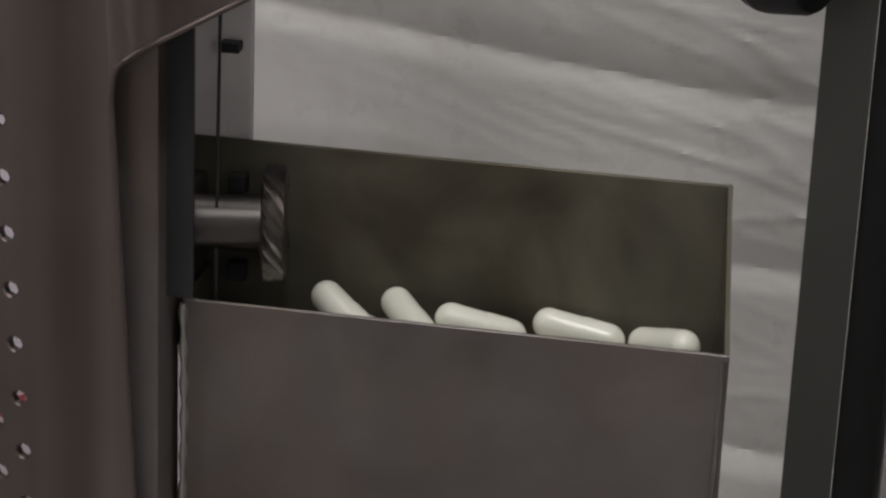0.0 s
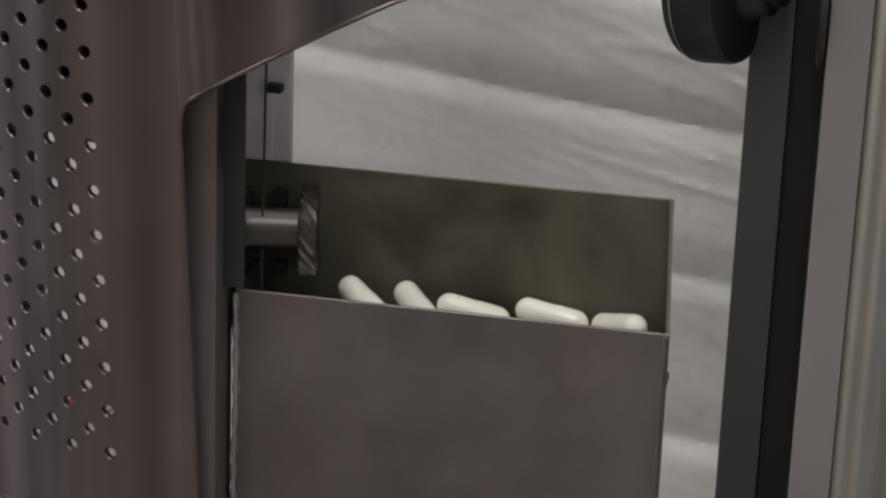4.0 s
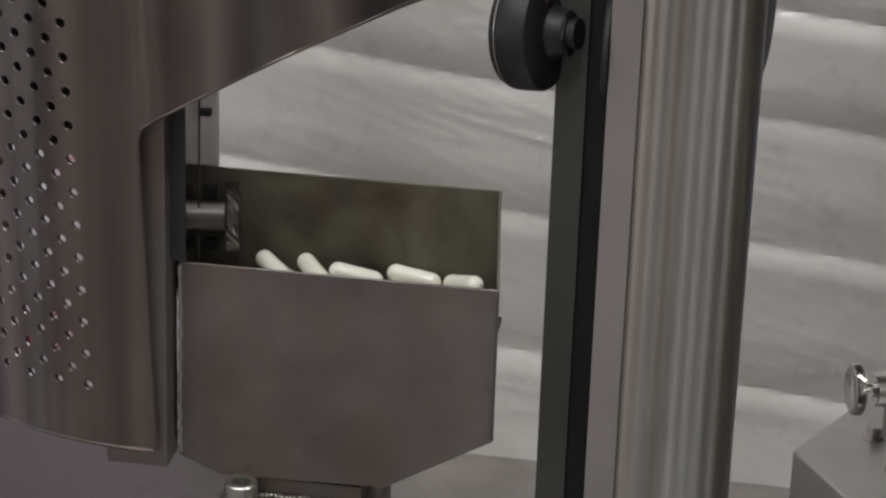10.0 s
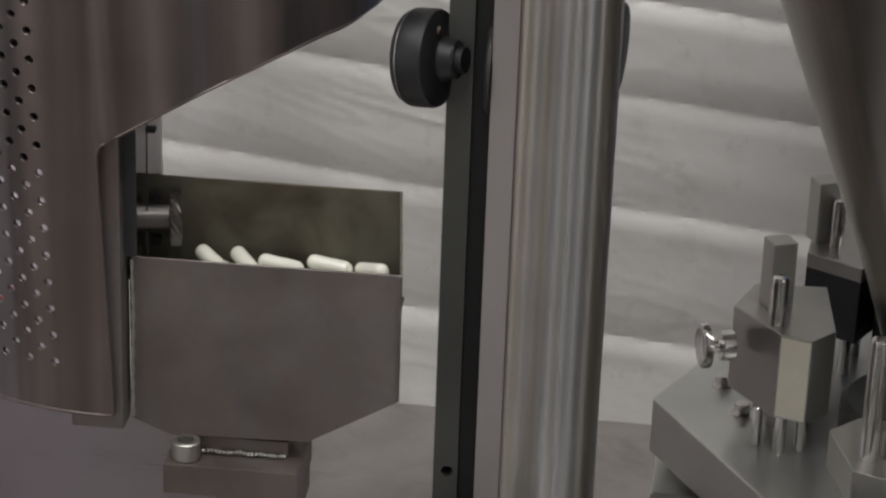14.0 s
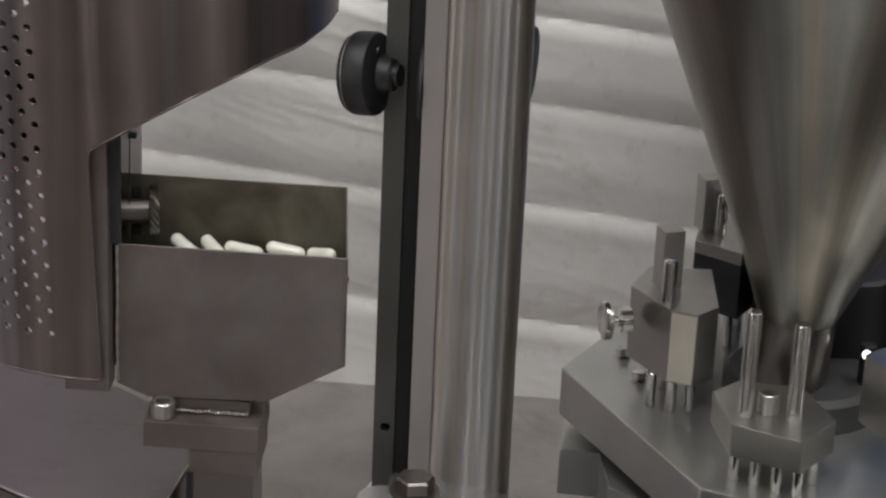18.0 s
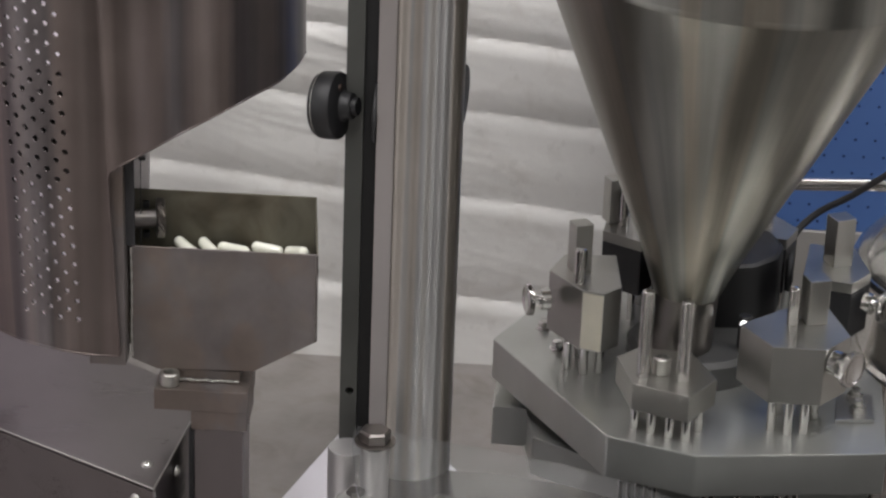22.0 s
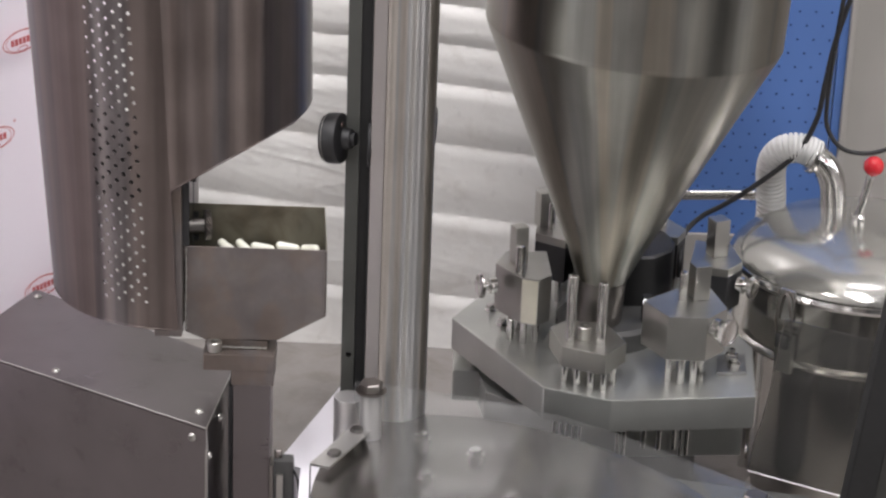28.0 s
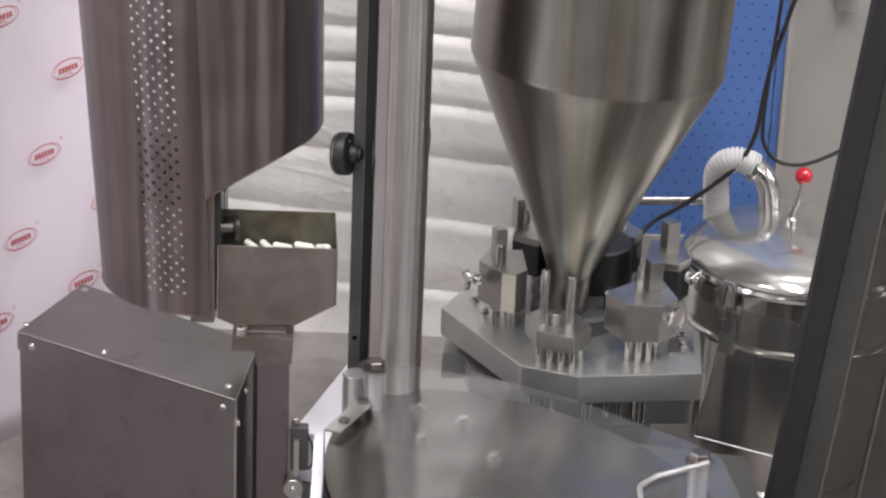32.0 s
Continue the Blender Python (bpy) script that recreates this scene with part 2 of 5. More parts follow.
    if brushed:
        tg = nt.nodes.new("ShaderNodeTangent")
        tg.direction_type, tg.uv_map = "UV_MAP", "wrap"
        bsdf.inputs["Anisotropic"].default_value = brushed
        nt.links.new(tg.outputs[0], bsdf.inputs["Tangent"])
    nt.links.new(last, bsdf.inputs["Base Color"])
    bp = nt.nodes.new("ShaderNodeBump")
    bp.inputs["Strength"].default_value, bp.inputs["Distance"].default_value = bump * 10, 0.0004
    nt.links.new(n1.outputs[0], bp.inputs["Height"])
    if bump:
        nt.links.new(bp.outputs[0], bsdf.inputs["Normal"])
    return mat


def plain(name, colour, rough=0.5, mottle=0.12, scale=20, bump=0.15, depth=0.0005, coat=0.0, metal=0.0, grime=0.0):
    """Paint, plastic, rubber or concrete with clouding at two scales."""
    mat, nt, bsdf = shader(name)
    co = nt.nodes.new("ShaderNodeTexCoord")
    n1 = nt.nodes.new("ShaderNodeTexNoise")
    n1.inputs["Scale"].default_value, n1.inputs["Detail"].default_value = scale, 8
    n2 = nt.nodes.new("ShaderNodeTexNoise")
    n2.inputs["Scale"].default_value, n2.inputs["Detail"].default_value = scale * 9, 4
    for n in (n1, n2):
        nt.links.new(co.outputs["Object"], n.inputs["Vector"])
    mx = nt.nodes.new("ShaderNodeMix")
    mx.data_type = "RGBA"
    mx.inputs[6].default_value = (*[c * (1 - 2 * mottle) for c in colour], 1)
    mx.inputs[7].default_value = (*[min(1, c * (1 + 2 * mottle)) for c in colour], 1)
    nt.links.new(n1.outputs[0], mx.inputs[0])
    last = mx.outputs[2]
    if grime:
        # brownish smears with ragged edges
        n3 = nt.nodes.new("ShaderNodeTexNoise")
        n3.inputs["Scale"].default_value, n3.inputs["Detail"].default_value, n3.inputs["Distortion"].default_value = 17, 9, 1.2
        nt.links.new(co.outputs["Object"], n3.inputs["Vector"])
        cr = nt.nodes.new("ShaderNodeValToRGB")
        cr.color_ramp.elements[0].position, cr.color_ramp.elements[1].position = 0.50, 0.78
        cr.color_ramp.elements[1].color = (grime, grime, grime, 1)
        nt.links.new(n3.outputs[0], cr.inputs[0])
        mu = nt.nodes.new("ShaderNodeMix")
        mu.data_type = "RGBA"
        mu.inputs[7].default_value = (colour[0] * 0.52, colour[1] * 0.46, colour[2] * 0.40, 1)
        nt.links.new(cr.outputs[0], mu.inputs[0])
        nt.links.new(last, mu.inputs[6])
        last = mu.outputs[2]
    nt.links.new(last, bsdf.inputs["Base Color"])
    rg = nt.nodes.new("ShaderNodeMath")
    rg.operation = "MULTIPLY_ADD"
    rg.inputs[1].default_value, rg.inputs[2].default_value = 0.2, rough - 0.1
    nt.links.new(n2.outputs[0], rg.inputs[0])
    nt.links.new(rg.outputs[0], bsdf.inputs["Roughness"])
    bsdf.inputs["Metallic"].default_value = metal
    bsdf.inputs["Coat Weight"].default_value = coat
    bp = nt.nodes.new("ShaderNodeBump")
    bp.inputs["Strength"].default_value, bp.inputs["Distance"].default_value = bump, depth
    nt.links.new(n2.outputs[0], bp.inputs["Height"])
    nt.links.new(bp.outputs[0], bsdf.inputs["Normal"])
    return mat


def clear(name, tint, weight, rough, veiled=0.02):
    """Thin clear sheet: mostly see-through, with a real mirror's share of reflection."""
    mat, nt, bsdf = shader(name)
    out = nt.nodes["Material Output"]
    see, gloss, mix, lw = (nt.nodes.new(k) for k in ("ShaderNodeBsdfTransparent", "ShaderNodeBsdfGlossy", "ShaderNodeMixShader", "ShaderNodeLayerWeight"))
    see.inputs[0].default_value = (*tint, 1)
    gloss.inputs["Roughness"].default_value = rough
    power, lift = nt.nodes.new("ShaderNodeMath"), nt.nodes.new("ShaderNodeMath")
    power.operation, power.inputs[1].default_value = "POWER", 5.0
    lift.operation, lift.inputs[1].default_value, lift.inputs[2].default_value = "MULTIPLY_ADD", 1 - weight, weight
    nt.links.new(lw.outputs["Facing"], power.inputs[0])
    nt.links.new(power.outputs[0], lift.inputs[0])
    nt.links.new(lift.outputs[0], mix.inputs[0])
    nt.links.new(see.outputs[0], mix.inputs[1])
    nt.links.new(gloss.outputs[0], mix.inputs[2])
    dust, veil = nt.nodes.new("ShaderNodeBsdfDiffuse"), nt.nodes.new("ShaderNodeMixShader")
    dust.inputs[0].default_value, veil.inputs[0].default_value = (0.75, 0.75, 0.74, 1), veiled
    nt.links.new(mix.outputs[0], veil.inputs[1])
    nt.links.new(dust.outputs[0], veil.inputs[2])
    nt.links.new(veil.outputs[0], out.inputs[0])
    return mat


COPPER = steel("copper_dull", (0.10, 0.075, 0.065), 0.45, (20, 20, 20), 0.1, 0.02, 0.15)
STEEL_BOX = steel("steel_box", (0.205, 0.188, 0.190), 0.24, (2, 50, 50), 0.04, 0.004, 0.10, dust=0.06, dust_colour=(0.13, 0.12, 0.12))
STEEL_HOPPER = steel("steel_hopper", (0.25, 0.243, 0.215), 0.27, (5, 1, 0.25), 0.03, 0.0, 0.10, scale=34, streaks=0.20, axis=(0.40, 0.20), brushed=0.6)
STEEL_DRUM = steel("steel_drum", (0.158, 0.136, 0.131), 0.26, (5, 1, 0.10), 0.06, 0.0, 0.17, 0.78, scale=22, streaks=0.55, axis=(-0.016, 0.116), brushed=0.92)
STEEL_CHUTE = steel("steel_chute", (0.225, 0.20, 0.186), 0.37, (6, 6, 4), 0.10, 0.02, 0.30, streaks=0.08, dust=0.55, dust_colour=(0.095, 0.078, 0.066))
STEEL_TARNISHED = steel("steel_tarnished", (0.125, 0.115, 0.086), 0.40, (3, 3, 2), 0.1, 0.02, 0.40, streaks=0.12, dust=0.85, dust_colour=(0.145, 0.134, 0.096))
STEEL_POLISHED = steel("steel_polished", (0.74, 0.73, 0.71), 0.13, (8, 8, 1), 0.05, 0.004, 0.06)
STEEL_COLUMN = steel("steel_column", (0.335, 0.325, 0.308), 0.30, (6, 1, 0.10), 0.05, 0.0, 0.09, 0.9, scale=22, streaks=0.26, axis=(0.1956, 0.035), brushed=0.92)
STEEL_PLATE = steel("steel_plate", (0.50, 0.50, 0.49), 0.28, (2, 50, 2), 0.08, 0.01, 0.1)
STEEL_BLOCK = steel("steel_block", (0.46, 0.455, 0.425), 0.27, (4, 4, 4), 0.05, 0.0, 0.14, 0.96)
STEEL_POT = steel("steel_pot", (0.62, 0.60, 0.565), 0.14, (3, 3, 20), 0.04, 0.0, 0.06, 0.95)
STEEL_LID = steel("steel_lid", (0.50, 0.495, 0.465), 0.14, (8, 8, 8), 0.03, 0.0, 0.06, 0.8)
STEEL_SATIN = steel("steel_satin", (0.56, 0.55, 0.545), 0.36, (20, 20, 2), 0.05, 0.002, 0.05, 0.85)
BLOCK_SHADE = plain("block_shade", (0.028, 0.028, 0.030), 0.35, 0.2, 40, 0.05)
BOLT_DARK = steel("bolt_dark", (0.13, 0.122, 0.115), 0.33, (10, 10, 10), 0.04, 0.0, 0.1)
BOLT_DULL = steel("bolt_dull", (0.24, 0.23, 0.22), 0.24, (10, 10, 10), 0.04, 0.0, 0.1)
STEEL_WORN = steel("steel_worn", (0.27, 0.25, 0.235), 0.25, (20, 20, 1), 0.08, 0.005, 0.15)
STEEL_PIN = steel("steel_pin", (0.68, 0.67, 0.65), 0.14, (20, 20, 1), 0.05, 0.005, 0.05)
STEEL_COVER = steel("steel_cover", (0.30, 0.287, 0.272), 0.22, (2, 30, 3), 0.04, 0.0, 0.06)
ALLOY = steel("alloy_satin", (0.57, 0.58, 0.55), 0.26, (20, 20, 20), 0.05, 0.0, 0.12, 0.85)
FACET_REFLECTION = steel("facet_reflection", (0.76, 0.725, 0.60), 0.34, (6, 6, 6), 0.08, 0.0, 0.2, 0.3)
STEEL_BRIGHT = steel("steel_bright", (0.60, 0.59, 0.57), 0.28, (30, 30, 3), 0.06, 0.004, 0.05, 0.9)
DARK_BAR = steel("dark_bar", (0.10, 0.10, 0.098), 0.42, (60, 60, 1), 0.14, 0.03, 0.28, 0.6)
BLACK_PLASTIC = plain("black_plastic", (0.012, 0.012, 0.013), 0.48, 0.2, 60, 0.1)
STRIP_GREY = plain("strip_grey", (0.42, 0.395, 0.385), 0.40, 0.06, 9, 0.05, metal=0.8)
GUIDE_GREY = plain("guide_grey", (0.66, 0.63, 0.62), 0.45, 0.15, 60, 0.1)
RUBBER = plain("rubber", (0.02, 0.02, 0.021), 0.6, 0.2, 60, 0.2)
CAPSULE = plain("capsule", (0.74, 0.74, 0.64), 0.24, 0.04, 60, 0.02, coat=0.4)
CONCRETE = plain("concrete", (0.21, 0.193, 0.18), 0.45, 0.22, 14, 0.3, 0.001, grime=0.55)
FILM_WHITE = plain("film_white", (0.69, 0.68, 0.65), 0.30, 0.06, 7, 0.30, 0.0012, coat=0.6, grime=0.28)
BANNER = plain("banner", (0.95, 0.87, 0.94), 0.5, 0.03, 5, 0.1)
RED_PRINT = plain("red_print", (0.55, 0.12, 0.13), 0.5, 0.08, 20, 0.1)
WHITE_DECK = plain("white_deck", (0.74, 0.72, 0.76), 0.4, 0.03, 12, 0.05)
BLUE_SHEET = plain("blue_sheet", (0.085, 0.175, 0.44), 0.5, 0.1, 7, 0.1)
BLUE_DOT = plain("blue_dot", (0.015, 0.04, 0.14), 0.6, 0.1, 20, 0.1)
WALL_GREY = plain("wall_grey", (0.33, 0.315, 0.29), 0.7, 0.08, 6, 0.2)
CEILING = plain("ceiling_white", (0.72, 0.71, 0.68), 0.8, 0.05, 3, 0.1)
BAR_GREY = steel("bar_grey", (0.085, 0.087, 0.080), 0.45, (40, 40, 1), 0.08, 0.01, 0.12, 0.3)
POST_DARK = plain("post_dark", (0.014, 0.014, 0.014), 0.68, 0.15, 12, 0.1)
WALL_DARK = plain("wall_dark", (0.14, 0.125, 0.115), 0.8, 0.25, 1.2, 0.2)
HOSE_WHITE = plain("hose_white", (0.72, 0.72, 0.70), 0.4, 0.04, 30, 0.1)
RED_BALL = plain("red_ball", (0.62, 0.02, 0.03), 0.18, 0.05, 30, 0.02, coat=0.6)
ACRYLIC = clear("acrylic", (0.94, 0.95, 0.95), 0.035, 0.06, 0.022)
ACRYLIC_GREY = clear("acrylic_grey", (0.66, 0.66, 0.64), 0.03, 0.05)
PANE_SMOKE = clear("pane_smoke", (0.30, 0.30, 0.285), 0.05, 0.05)
LAMP_WHITE = plain("lamp_white", (0.9, 0.9, 0.88), 0.3, 0.0)
LAMP_WHITE.node_tree.nodes["Principled BSDF"].inputs["Emission Color"].default_value = (1.0, 0.98, 0.94, 1)
LAMP_WHITE.node_tree.nodes["Principled BSDF"].inputs["Emission Strength"].default_value = 3.0
FACE_DARK = plain("face_dark", (0.045, 0.046, 0.042), 0.5, 0.15, 12, 0.1)


# ---- the hall: floor, walls, ceiling ----
def structure(name, bm, material, label, category, smooth=False):
    return tagged(part(name, bm, material, None, "", smooth), label, category, kind="structure")


structure("floor", box(-4, 5, -4.5, 4, -0.1, 0, 0), CONCRETE, "grey mottled concrete floor of the hall", "floor")
structure("ceiling", box(-4, 5, -4.5, 4, 3.0, 3.1, 0), CEILING, "plain white hall ceiling", "ceiling")


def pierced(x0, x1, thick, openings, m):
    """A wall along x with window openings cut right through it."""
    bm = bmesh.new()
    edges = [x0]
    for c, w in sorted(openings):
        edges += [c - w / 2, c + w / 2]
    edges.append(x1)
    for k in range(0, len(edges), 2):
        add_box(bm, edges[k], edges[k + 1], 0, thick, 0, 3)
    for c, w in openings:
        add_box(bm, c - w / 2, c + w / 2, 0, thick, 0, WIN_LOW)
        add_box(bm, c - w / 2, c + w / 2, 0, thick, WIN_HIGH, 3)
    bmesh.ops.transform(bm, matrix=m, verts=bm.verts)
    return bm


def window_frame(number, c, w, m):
    ob = tagged(new("window_%d" % number), "unseen tall narrow window with a grey frame, added for light", "window", kind="structure")
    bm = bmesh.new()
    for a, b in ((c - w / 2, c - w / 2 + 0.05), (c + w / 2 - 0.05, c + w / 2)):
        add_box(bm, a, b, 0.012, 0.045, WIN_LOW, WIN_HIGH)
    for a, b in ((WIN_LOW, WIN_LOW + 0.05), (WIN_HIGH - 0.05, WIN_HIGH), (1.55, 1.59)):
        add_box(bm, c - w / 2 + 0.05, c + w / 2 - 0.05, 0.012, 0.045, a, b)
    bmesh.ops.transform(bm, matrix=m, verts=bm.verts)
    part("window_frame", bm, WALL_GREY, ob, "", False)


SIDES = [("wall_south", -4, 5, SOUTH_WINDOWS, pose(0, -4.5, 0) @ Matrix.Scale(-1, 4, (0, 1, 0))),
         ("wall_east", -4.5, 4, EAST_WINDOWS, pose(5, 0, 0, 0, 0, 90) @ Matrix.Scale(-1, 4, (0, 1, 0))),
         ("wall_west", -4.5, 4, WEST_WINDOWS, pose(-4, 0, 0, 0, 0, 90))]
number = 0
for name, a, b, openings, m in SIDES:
    # unseen walls, coloured dark so that the steel mirrors darkness
    structure(name, pierced(a, b, 0.1, openings, m), WALL_DARK, "unseen hall wall coloured dark, with tall windows", "wall")
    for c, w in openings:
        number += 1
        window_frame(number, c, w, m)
structure("wall_north", box(-4, 5, 4, 4.1, 0, 3, 0), WALL_GREY, "plain grey hall wall", "wall")


# ---- background: wrapped stack, banner, blue sheet, grey panel ----
LAYERS = [-0.06, 0.066, 0.171, 0.262, 0.338, 0.388, 0.437] + [0.437 + 0.056 * k for k in range(1, 18)]


def wrapped_stack():
    ob = thing("wrapped_stack", "stack of white bales wrapped in wrinkled shiny film on the floor", "wrapped goods")
    bm = bmesh.new()
    nx, nz, x0, x1, h = 400, 460, -0.45, 1.1, 1.2
    grid = []
    for j in range(nz + 1):
        z = h * j / nz
        row = []
        for i in range(nx + 1):
            x = x0 + (x1 - x0) * i / nx
            w = z + 0.09 * (x - 0.23) + 0.009 * noise.noise((x * 4.2, z * 1.3, 3.1)) + 0.0016 * noise.noise((x * 23, z * 3, 7.7))
            lay = max(k for k in range(len(LAYERS)) if LAYERS[k] <= max(w, -0.059))
            size = LAYERS[lay + 1] - LAYERS[lay]
            up = (w - LAYERS[lay]) / size
            deep = 0.8 + 0.8 * noise.noise((lay * 3.7, x * 3.5, 0.5))
            edge = 0.018 / size
            q = min(1.0, 0.08 + 0.92 * up / 0.40) if up < 1 - edge else (1 - up) / edge
            bulge = 0.0075 * deep * math.sin(math.pi / 2 * q)
            fold = 0.004 * noise.noise((x * 3, w * 8, 1.7)) + 0.0013 * noise.noise((x * 8, w * 26, 4.2))
            for f, g, v, a in ((9, 60, 2.1, 0.0011), (23, 130, 6.3, 0.0006)):
                r = abs(noise.noise((x * f, w * g + x * 9, v)))
                fold += a * max(0.0, 1 - r * 6) ** 2 * (0.5 + noise.noise((x * 5, w * 12, v + 3)))
            foot = 0.006 * max(0.0, 1 - z / 0.05) ** 1.6
            row.append(bm.verts.new((x, 0.705 - bulge - fold - foot, z)))
        grid.append(row)
    for a, b in zip(grid, grid[1:]):
        for i in range(nx):
            bm.faces.new((a[i], a[i + 1], b[i + 1], b[i]))
    part("film", bm, FILM_WHITE, ob, "wrinkled shiny clear wrapping film")
    part("bales", box(x0, x1, 0.735, 1.2, 0, h, 0.01), FILM_WHITE, ob)
    return ob


wrapped_stack()

BANNER_AT = Matrix(((0.643, 0, -0.766, -0.283), (0.766, 0, 0.643, 0.341), (0, 1, 0, 0), (0, 0, 0, 1)))


def ring_faces(bm, cx, cy, rx, ry, w, n=40, tilt=0.0, d=0.0006):
    c, s = math.cos(tilt), math.sin(tilt)
    a = []
    for k in range(n):
        t = 2 * math.pi * k / n
        pair = []
        for f in (0, w):
            x, y = (rx - f) * math.cos(t), (ry - f) * math.sin(t)
            pair.append(bm.verts.new((cx + c * x - s * y, cy + s * x + c * y, d)))
        a.append(pair)
    for k in range(n):
        p, q = a[k], a[(k + 1) % n]
        bm.faces.new((p[0], q[0], q[1], p[1]))


def banner():
    ob = thing("printed_banner", "white banner printed with small red oval emblems", "banner")
    bm = bmesh.new()
    nu, nv = 60, 40
    rows = [[bm.verts.new((-0.9 + 1.13 * i / nu, 1.6 * j / nv, 0.006 * noise.noise((i * 0.12, j * 0.06, 2)))) for i in range(nu + 1)] for j in range(nv + 1)]
    for a, b in zip(rows, rows[1:]):
        for i in range(nu):
            bm.faces.new((a[i], a[i + 1], b[i + 1], b[i]))
    bmesh.ops.transform(bm, matrix=BANNER_AT, verts=bm.verts)
    thicken(part("sheet", bm, BANNER, ob), 0.002)
    for k in range(-7, 6):
        for j in range(-6, 3):
            u, v = 0.055 - 0.0415 * k + 0.103 * j, 0.369 - 0.1005 * k - 0.087 * j
            if not (-0.5 < u < 0.19 and 0.05 < v < 1.0):
                continue
            bm = bmesh.new()
            ring_faces(bm, 0, 0, 0.027, 0.0125, 0.0011)
            ring_faces(bm, 0, 0, 0.0225, 0.0118, 0.0007)
            for x in (-0.0135, -0.0081, -0.0027, 0.0027, 0.0081, 0.0135):
                vs = [bm.verts.new((x + a, b, 0.0006)) for a, b in ((-0.0022, -0.0036), (0.0022, -0.0036), (0.0022, 0.0036), (-0.0022, 0.0036))]
                bm.faces.new(vs)
            ring_faces(bm, 0, -0.0085, 0.007, 0.003, 0.0008, 20)
            ring_faces(bm, 0.0285, 0.0125, 0.0018, 0.0018, 0.0006, 12)
            m = BANNER_AT @ Matrix.Translation((u, v, -0.0105)) @ pose(0, 0, 0, 0, 0, 4)
            bmesh.ops.transform(bm, matrix=m, verts=bm.verts)
            part("emblem", bm, RED_PRINT, ob, "red oval emblem", False)
    return ob


def thicken(ob, t):
    s = ob.modifiers.new("thickness", "SOLIDIFY")
    s.thickness, s.offset = t, -1
    return ob


banner()


def blue_sheet():
    ob = thing("dotted_blue_sheet", "blue perforated panel with rows of small dark dots", "panel")
    part("panel", box(0.455, 0.654, 0.60, 0.606, 0.2005, 1.5, 0.001), BLUE_SHEET, ob)
    # grey panel added here to keep blue out of the cover's reflection
    part("added_panel", box(0.455, 0.654, 0.596, 0.606, 0, 0.20, 0.001), WALL_GREY, ob, "plain grey panel added to cut blue reflections")
    part("panel", box(0.6555, 0.665, 0.598, 0.606, 0, 1.5, 0.001), BLUE_SHEET, ob, "narrow blue edge strip")
    bm = bmesh.new()
    for j in range(52):
        for i in range(11):
            x = 0.462 + 0.0182 * i + 0.0091 * (j % 2)
            z = 0.21 + 0.0165 * j
            if x < 0.65:
                vs = [bm.verts.new((x + 0.0015 * math.cos(k * math.pi / 4), 0.5990, z + 0.0015 * math.sin(k * math.pi / 4))) for k in range(8)]
                bm.faces.new(vs)
    tagged(part("dots", bm, BLUE_DOT, ob, "small dark round holes", False), kind="stuff")
    return ob


blue_sheet()
ob = thing("grey_panel", "plain beige-grey upright panel beside the blue sheet", "panel")
part("panel", box(0.667, 1.2, 0.60, 0.64, 0, 1.5, 0.002), WALL_GREY, ob)
part("edge_trim", box(0.6655, 0.672, 0.590, 0.5995, 0, 1.5, 0.001), WALL_GREY, ob)
part("bracket", box(0.722, 0.745, 0.575, 0.5995, 0.525, 0.545, 0.001), STEEL_BLOCK, ob)

# ---- guard drum ----
CX, CY, R = -0.016, 0.110, 0.127
ZLOW, ZTOP = 0.332, 1.0
EDGE = radians(2.6)


def on_drum(a, z, r=R):
    """A point of the drum, which widens and leans a little towards its top."""
    r += 0.025 * (z - 0.43)
    if a > EDGE:
        r += 0.0038 * (1 - math.exp((EDGE - a) / 0.055)) * max(0.0, 1 - (a - EDGE) / 1.3)
    return (CX - 0.043 * (z - 0.43) + r * math.sin(a), CY - r * math.cos(a), z)


CUT = [(2.0, 0.467), (3.2, 0.4715), (9, 0.4795), (16, 0.488), (26, 0.4985), (34, 0.505), (50, 0.514), (65, 0.517), (90, 0.519), (181, 0.519)]


def cut_height(a):
    """Lower edge of the guard on its open side."""
    d = math.degrees(a)
    for (a0, z0), (a1, z1) in zip(CUT, CUT[1:]):
        if d <= a1:
            return z0 + (z1 - z0) * max(0, d - a0) / (a1 - a0)
    return CUT[-1][1]


def sheet(a0, a1, low, top, n, m=24):
    bm = bmesh.new()
    cols = []
    for i in range(n + 1):
        a = a0 + (a1 - a0) * i / n
        z0 = low(a) if callable(low) else low
        cols.append([bm.verts.new(on_drum(a, z0 + (top - z0) * j / m)) for j in range(m + 1)])
    for p, q in zip(cols, cols[1:]):
        for j in range(m):
            bm.faces.new((p[j], q[j], q[j + 1], p[j + 1]))
    return bm


PSTEP = radians(3.15)
PERF0 = radians(-30.5)
PERF1 = PERF0 + 7 * PSTEP


